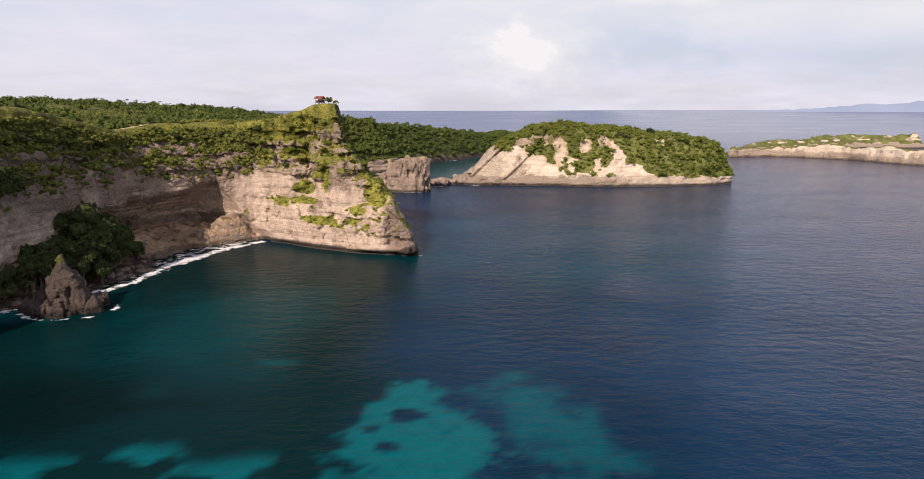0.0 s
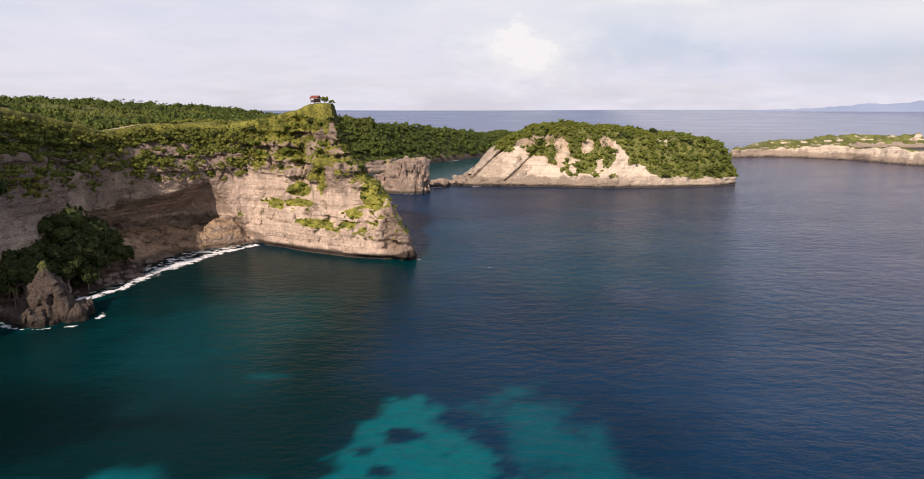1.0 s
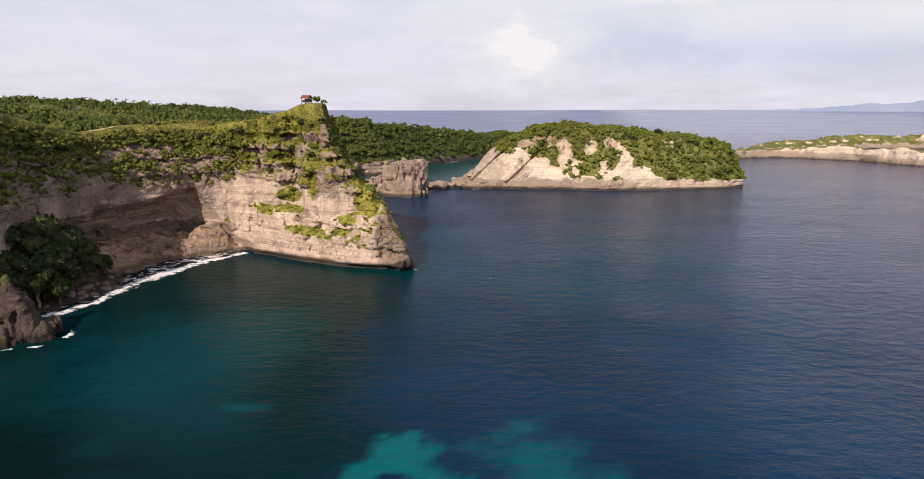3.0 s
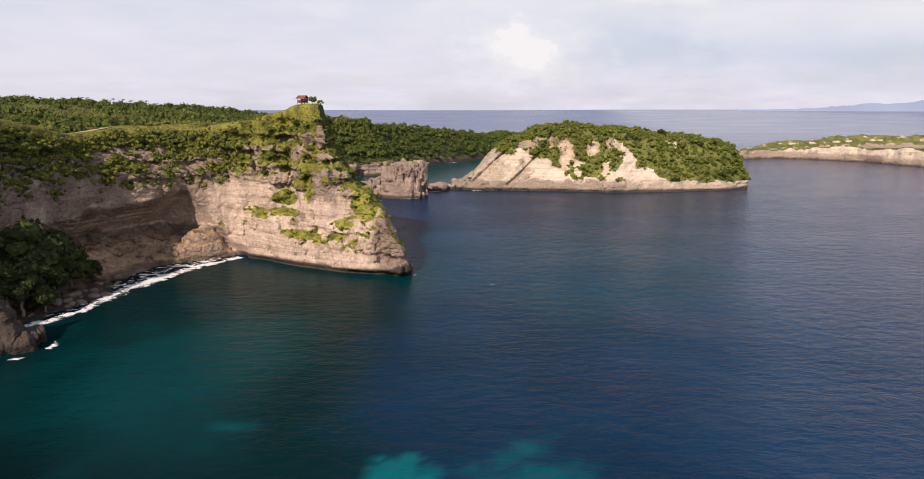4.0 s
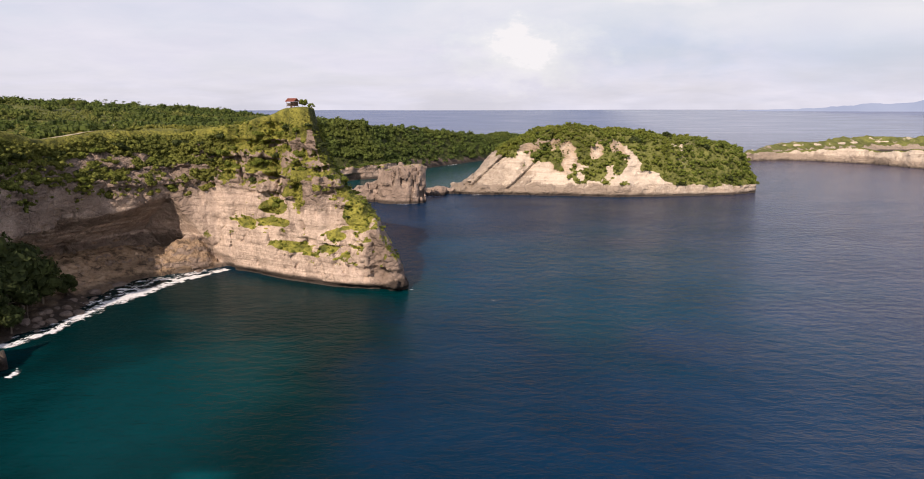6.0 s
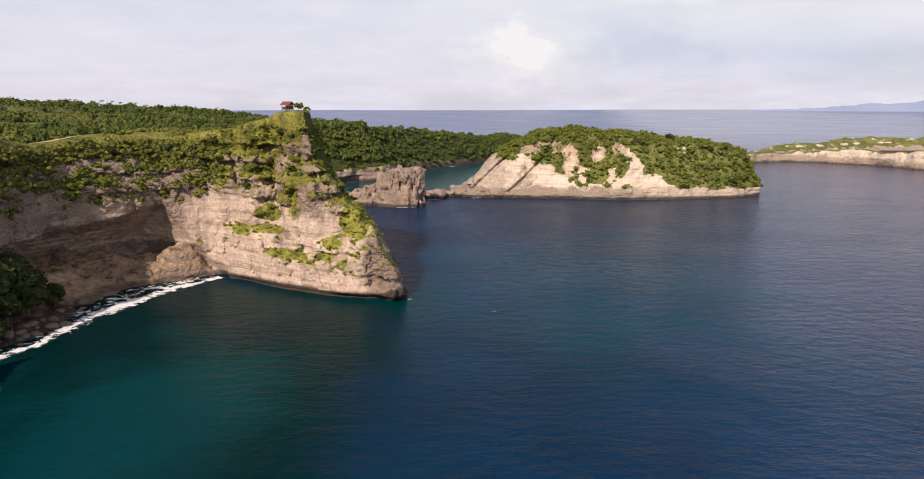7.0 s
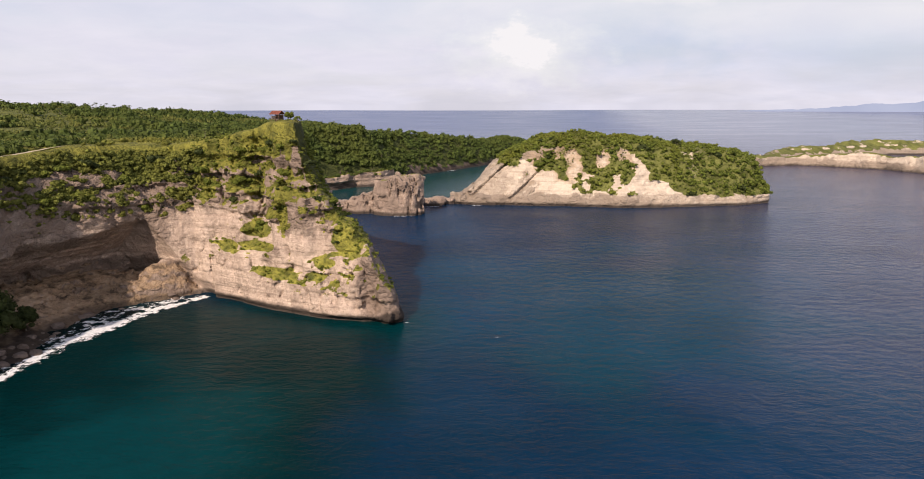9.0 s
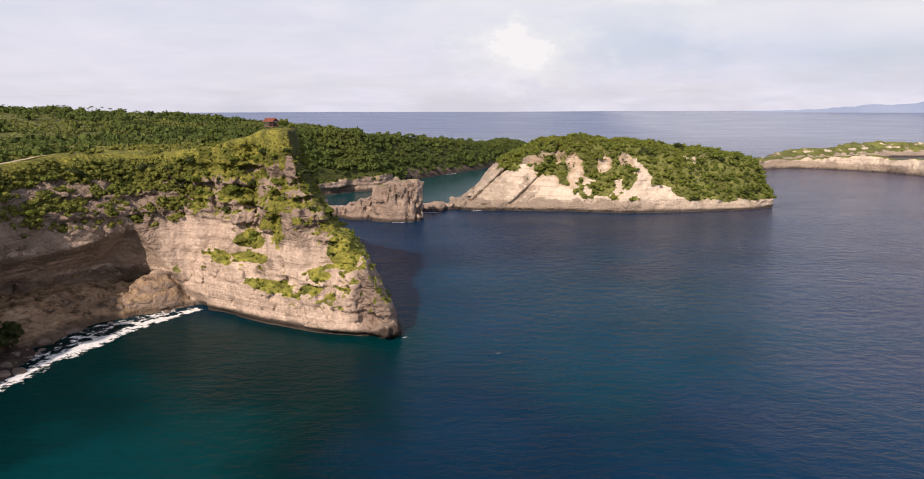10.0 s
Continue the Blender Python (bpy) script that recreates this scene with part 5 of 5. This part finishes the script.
for i, (qx, qy) in enumerate(cove + far + mid):
    t = PALMS[i] if i < 3 else copy_thing(PALMS[i % 3], Matrix())
    put(t, qx, qy, float(on_land(np.array([qx]), np.array([qy]))[0]) - 0.2, i * 61 % 360, float(r2.uniform(0.55, 0.9)))

# lone trees on the skyline of the island and beside the hut
lone = broadleaf(230, 5.5, 3.6, 12)
tagged(lone, "dark rounded tree standing out on the island's crest", "tree")
put(lone, 149, 604, float(ground_isl(149, 604)) + 1.0, 20)
shade_tree = broadleaf(231, 5.4, 2.3, 16, MAT["leaf_bush"])
tagged(shade_tree, "small leafy tree beside the clifftop hut", "tree")
put(shade_tree, -69.3, 337.6, float(ground_head(-69.3, 337.6)) - 0.3, 50, 0.72)
shrub = broadleaf(232, 2.8, 1.5, 8, MAT["leaf_bush"])
tagged(shrub, "low shrub at the cliff edge by the hut", "shrub")
put(shrub, -65.6, 334.0, float(ground_head(-65.6, 334.0)) - 0.2, 150)

# ---------------- hut on the crest ----------------
def box(bm, sx, sy, sz, x, y, z, bevel=0.02):
    g = bmesh.ops.create_cube(bm, size=1.0, matrix=Matrix.Translation((x, y, z)) @ Matrix.Diagonal((sx, sy, sz, 1)))
    if bevel:
        edges = list({e for v in g["verts"] for e in v.link_edges})
        bmesh.ops.bevel(bm, geom=edges, offset=bevel, segments=1, affect="EDGES")
    return bm


def hut():
    top = new("hut")
    part("deck", box(bmesh.new(), 5.0, 3.4, 0.16, 0, 0, 0.78), MAT["wood"], top, "raised plank deck")
    for ix in (-2.3, 0, 2.3):
        for iy in (-1.5, 1.5):
            part("post", box(bmesh.new(), 0.16, 0.16, 3.2, ix, iy, 1.1), MAT["wood"], top)
    part("back_wall", box(bmesh.new(), 4.5, 0.1, 1.5, 0, 1.42, 1.62), MAT["wood"], top)
    part("side_wall", box(bmesh.new(), 0.1, 2.7, 1.0, -2.2, 0, 1.37), MAT["plaster"], top, "pale board side wall")
    part("rail", box(bmesh.new(), 4.5, 0.08, 0.1, 0, -1.5, 1.62), MAT["wood"], top)
    part("ladder", box(bmesh.new(), 0.7, 0.12, 1.3, 1.2, -1.85, 0.3), MAT["wood"], top)
    for sgn in (-1, 1):
        bm = bmesh.new()
        box(bm, 5.9, 2.5, 0.12, 0, 0, 0, 0.03)
        for k in range(13):
            box(bm, 0.09, 2.5, 0.07, -2.7 + 0.45 * k, 0, 0.08, 0)
        bm.transform(Matrix.Translation((0, sgn * 1.08, 3.12)) @ Matrix.Rotation(-sgn * radians(30), 4, "X"))
        part("roof_slope", bm, MAT["roof"], top, "rust-red sheet roofing")
    part("ridge_cap", box(bmesh.new(), 6.0, 0.34, 0.14, 0, 0, 3.72, 0.04), MAT["roof"], top)
    return top


cabin = hut()
tagged(cabin, "small open wooden hut with rust-red roof on grassy crest", "hut")
HUT_Z = float(np.median(ground_head(np.array([-75.5, -71, -73, -74, -72]), np.array([335.0, 333.0, 334.4, 336.4, 335.4]))))
cabin.matrix_basis = pose(-73.0, 334.2, HUT_Z + 0.05, 0, 0, -22)
cabin.scale = (0.74, 0.9, 1.0)

# ---------------- small things ----------------
def draped(points, width, step=1.0, lift=0.12):
    """A worn strip of ground that follows the land."""
    pts = [np.array(p, float) for p in points]
    line = []
    for a, b in zip(pts, pts[1:]):
        k = max(2, int(np.linalg.norm(b - a) / step))
        line += [a + (b - a) * t / k for t in range(k)]
    line.append(pts[-1])
    line = np.array(line)
    line = np.stack([np.convolve(np.pad(line[:, i], 6, "edge"), np.ones(13) / 13, "valid") for i in (0, 1)], 1)
    t = np.gradient(line, axis=0)
    t /= np.linalg.norm(t, axis=1, keepdims=True)
    s = np.stack([-t[:, 1], t[:, 0]], 1)
    w = width * (0.7 + 0.5 * vnoise(np.arange(len(line)) / 5.0, 0.0, 0.0, 6))[:, None]
    rows = [line + s * w * k for k in (-0.5, 0, 0.5)]
    def level(q):
        g = on_land(q[:, 0], q[:, 1])
        w = np.pad(g, 3, "edge")
        g = np.max([w[k:k + len(g)] for k in range(7)], axis=0)
        return np.convolve(np.pad(g, 3, "edge"), np.ones(7) / 7, "valid") + lift
    V = np.concatenate([np.column_stack([q, level(q)]) for q in rows])
    n = len(line)
    Q = np.array([[r * n + i, (r + 1) * n + i, (r + 1) * n + i + 1, r * n + i + 1] for r in (0, 1) for i in range(n - 1)])
    return V, Q[:, ::-1]


V, Q = draped(TRAIL, 1.5, 1.0, 0.25)
trail = tagged(new("footpath", mesh_from("footpath", V, Q, [MAT["trail"]])), "pale worn earth footpath along the cliff rim", "path", kind="structure")

snag = new("dead_trunk", mesh_from("dead_trunk", *tube([(0, 0, -0.5), (0.05, 0, 1.2), (0.12, 0.05, 2.6), (0.1, 0.1, 3.8)], [0.28, 0.24, 0.2, 0.1]), [MAT["bleached"]]))
tagged(snag, "bleached bare tree trunk standing in the scrub", "dead tree")
snag.matrix_basis = pose(-156, 353.8, float(ground_head(-156, 353.8)))
snag.scale = (0.6, 0.6, 0.6)


def boulder_mesh(seed):
    r = np.random.default_rng(seed)
    bm = bmesh.new()
    bmesh.ops.create_icosphere(bm, subdivisions=2, radius=1.0)
    o = r.random(3) * 40
    for v in bm.verts:
        n = float(fbm(v.co.x * 0.9 + o[0], v.co.y * 0.9 + o[1], v.co.z * 0.9 + o[2], 3, seed))
        v.co *= 1 + 0.75 * n
        v.co.z *= 0.7
    me = bpy.data.meshes.new("boulder")
    bm.to_mesh(me)
    bm.free()
    me.materials.append(MAT["shore"])
    return me


BOULDERS = [boulder_mesh(i + 1) for i in range(5)]
r3 = np.random.default_rng(23)
made = 0
while made < 110:
    t = r3.random()
    bx = np.interp(t, [0, 0.2, 0.4, 0.6, 0.8, 1], [-156, -144, -135, -131, -136, -112]) + r3.normal() * 3.4 - 1.5
    by = np.interp(t, [0, 0.2, 0.4, 0.6, 0.8, 1], [206, 222, 246, 264, 296, 332]) + r3.normal() * 3.0
    g = float(ground_head(bx, by))
    if g < -1.5 or g > 9:
        continue
    s = 0.45 + 2.0 * r3.random() ** 3.5
    ob = tagged(new("boulder", BOULDERS[made % 5]), "dark rough limestone boulder lying on the shore", "boulder", "boulders on the shore")
    ob.matrix_basis = pose(bx, by, max(g, -0.4) + 0.15 * s, 0, 0, r3.random() * 360)
    ob.scale = (s, s * 0.8, s * 0.8)
    made += 1


def foam_mesh():
    """Broken sheets of surf just above the water."""
    c = 0.5
    ax, ay = np.arange(-175, -20, c), np.arange(186, 345, c)
    X, Y = np.meshgrid(ax, ay, indexing="ij")
    d = poly_sd(X, Y, SHORE)
    dm = poly_sd(X, Y, MAIN)
    n1 = fbm(X / 6, Y / 6, 0.0, 4, 131, 0.6)
    n2 = fbm(X / 1.7, Y / 1.7, 0.0, 3, 137, 0.6)
    out = poly_sd(X, Y, SURF) + 1.6 * fbm(X / 14, Y / 14, 0.0, 3, 139)
    wide = 2.6 + 2.2 * smooth(236, 262, Y) * smooth(334, 300, Y) + 2.4 * smooth(246, 226, Y)
    line = 1 - np.abs(out - 0.8 * wide) / wide
    lace = 0.30 * smooth(0, 2, out) * smooth(2, -3, d) - 1.5 * smooth(1.0, -1.5, out)
    mask = np.maximum(line, lace) + 1.1 * n1 + 0.8 * n2 - 0.28
    tip = 1 - np.abs(dm + 1.2) / 0.9 + 2.4 * n1 + 0.8 * n2 - 1.25
    tip = np.where(X > -104, tip, -1)
    rockd = np.hypot((X + 130) / 12.5, (Y - 214) / 10.5)
    ring = 1 - np.abs(rockd - 1.12) / 0.16 + 2.6 * n1 + n2 - 1.0
    lather = np.maximum(np.where((d < 1.5) & (dm < 1), mask, -1), np.maximum(tip, ring))
    on = (lather > -0.35) & (ground_head(X, Y) < 0.4)
    Zf = 0.10 + 0.22 * np.maximum(n2, 0)
    Q = grid_quads(len(ax), len(ay))
    Q = Q[on.ravel()[Q].sum(1) >= 3]
    used, inv = np.unique(Q, return_inverse=True)
    V = np.stack([X.ravel(), Y.ravel(), Zf.ravel()], 1)[used]
    return mesh_from("surf_foam", V, inv.reshape(-1, 4), [MAT["foam"]], {"lather": np.clip(lather, -0.4, 1).ravel()[used]})


tagged(new("surf_foam", foam_mesh()), "white broken surf washing along the shore", "foam", kind="stuff")


def wash_mesh(cx, cy, rx, ry, turn, seed):
    """A small patch of lather on open water."""
    c = 0.6
    gx, gy = np.meshgrid(np.arange(-rx * 1.4, rx * 1.4, c), np.arange(-ry * 1.4, ry * 1.4, c), indexing="ij")
    lather = 1 - np.hypot(gx / rx, gy / ry) + 1.4 * fbm(gx / 3 + seed, gy / 1.5, 0.0, 3, seed) - 0.15
    ct, st = math.cos(turn), math.sin(turn)
    V = np.stack([(cx + gx * ct - gy * st).ravel(), (cy + gx * st + gy * ct).ravel(), np.full(gx.size, 0.14)], 1)
    return mesh_from("wash", V, grid_quads(*gx.shape), [MAT["foam"]], {"lather": np.clip(lather, -0.4, 1).ravel()})


for k, (cx, cy, rx, ry, turn) in enumerate([(-6, 588, 8, 2.2, 0.1), (-1, 579, 5, 1.2, 0.2), (-30, 572, 6, 1.2, 0.0), (-48, 529, 12, 1.2, 0.05), (6, 285, 1.3, 0.5, 0.1),
                                            (-28, 856, 12, 2.0, 0.9), (-44, 834, 7, 1.5, 0.9)]):
    tagged(new("wash", wash_mesh(cx, cy, rx, ry, turn, 160 + k)), "thin patch of white foam on the water", "foam", "foam patches", "stuff")


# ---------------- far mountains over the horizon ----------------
# distance haze is put in as a pale blue self-glow of the range
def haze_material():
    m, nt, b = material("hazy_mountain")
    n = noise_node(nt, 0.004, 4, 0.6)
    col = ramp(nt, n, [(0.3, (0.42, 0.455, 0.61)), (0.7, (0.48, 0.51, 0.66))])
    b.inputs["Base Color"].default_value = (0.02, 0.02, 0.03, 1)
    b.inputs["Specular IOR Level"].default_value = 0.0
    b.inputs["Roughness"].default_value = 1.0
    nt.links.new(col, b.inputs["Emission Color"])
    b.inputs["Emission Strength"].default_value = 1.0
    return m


az = np.linspace(0.33, 1.0, 150)
crest = np.interp(az, [0.33, 0.40, 0.47, 0.50, 0.55, 0.585, 0.63, 0.66, 0.72, 0.85, 1.0], [34, 43, 50, 62, 84, 78, 90, 84, 92, 76, 40])
crest = crest + 20 * fbm(az * 44, 0.0, 0.0, 5, 151, 0.6) * smooth(0.36, 0.5, az)
ang = np.arctan(az)
rows = []
for rr, f in ((4560, 0.0), (4640, 0.75), (4700, 1.0), (4780, 0.3)):
    rows.append(np.stack([rr * np.sin(ang), 40 + rr * np.cos(ang), 33 + (crest - 33) * f], 1))
V = np.concatenate(rows)
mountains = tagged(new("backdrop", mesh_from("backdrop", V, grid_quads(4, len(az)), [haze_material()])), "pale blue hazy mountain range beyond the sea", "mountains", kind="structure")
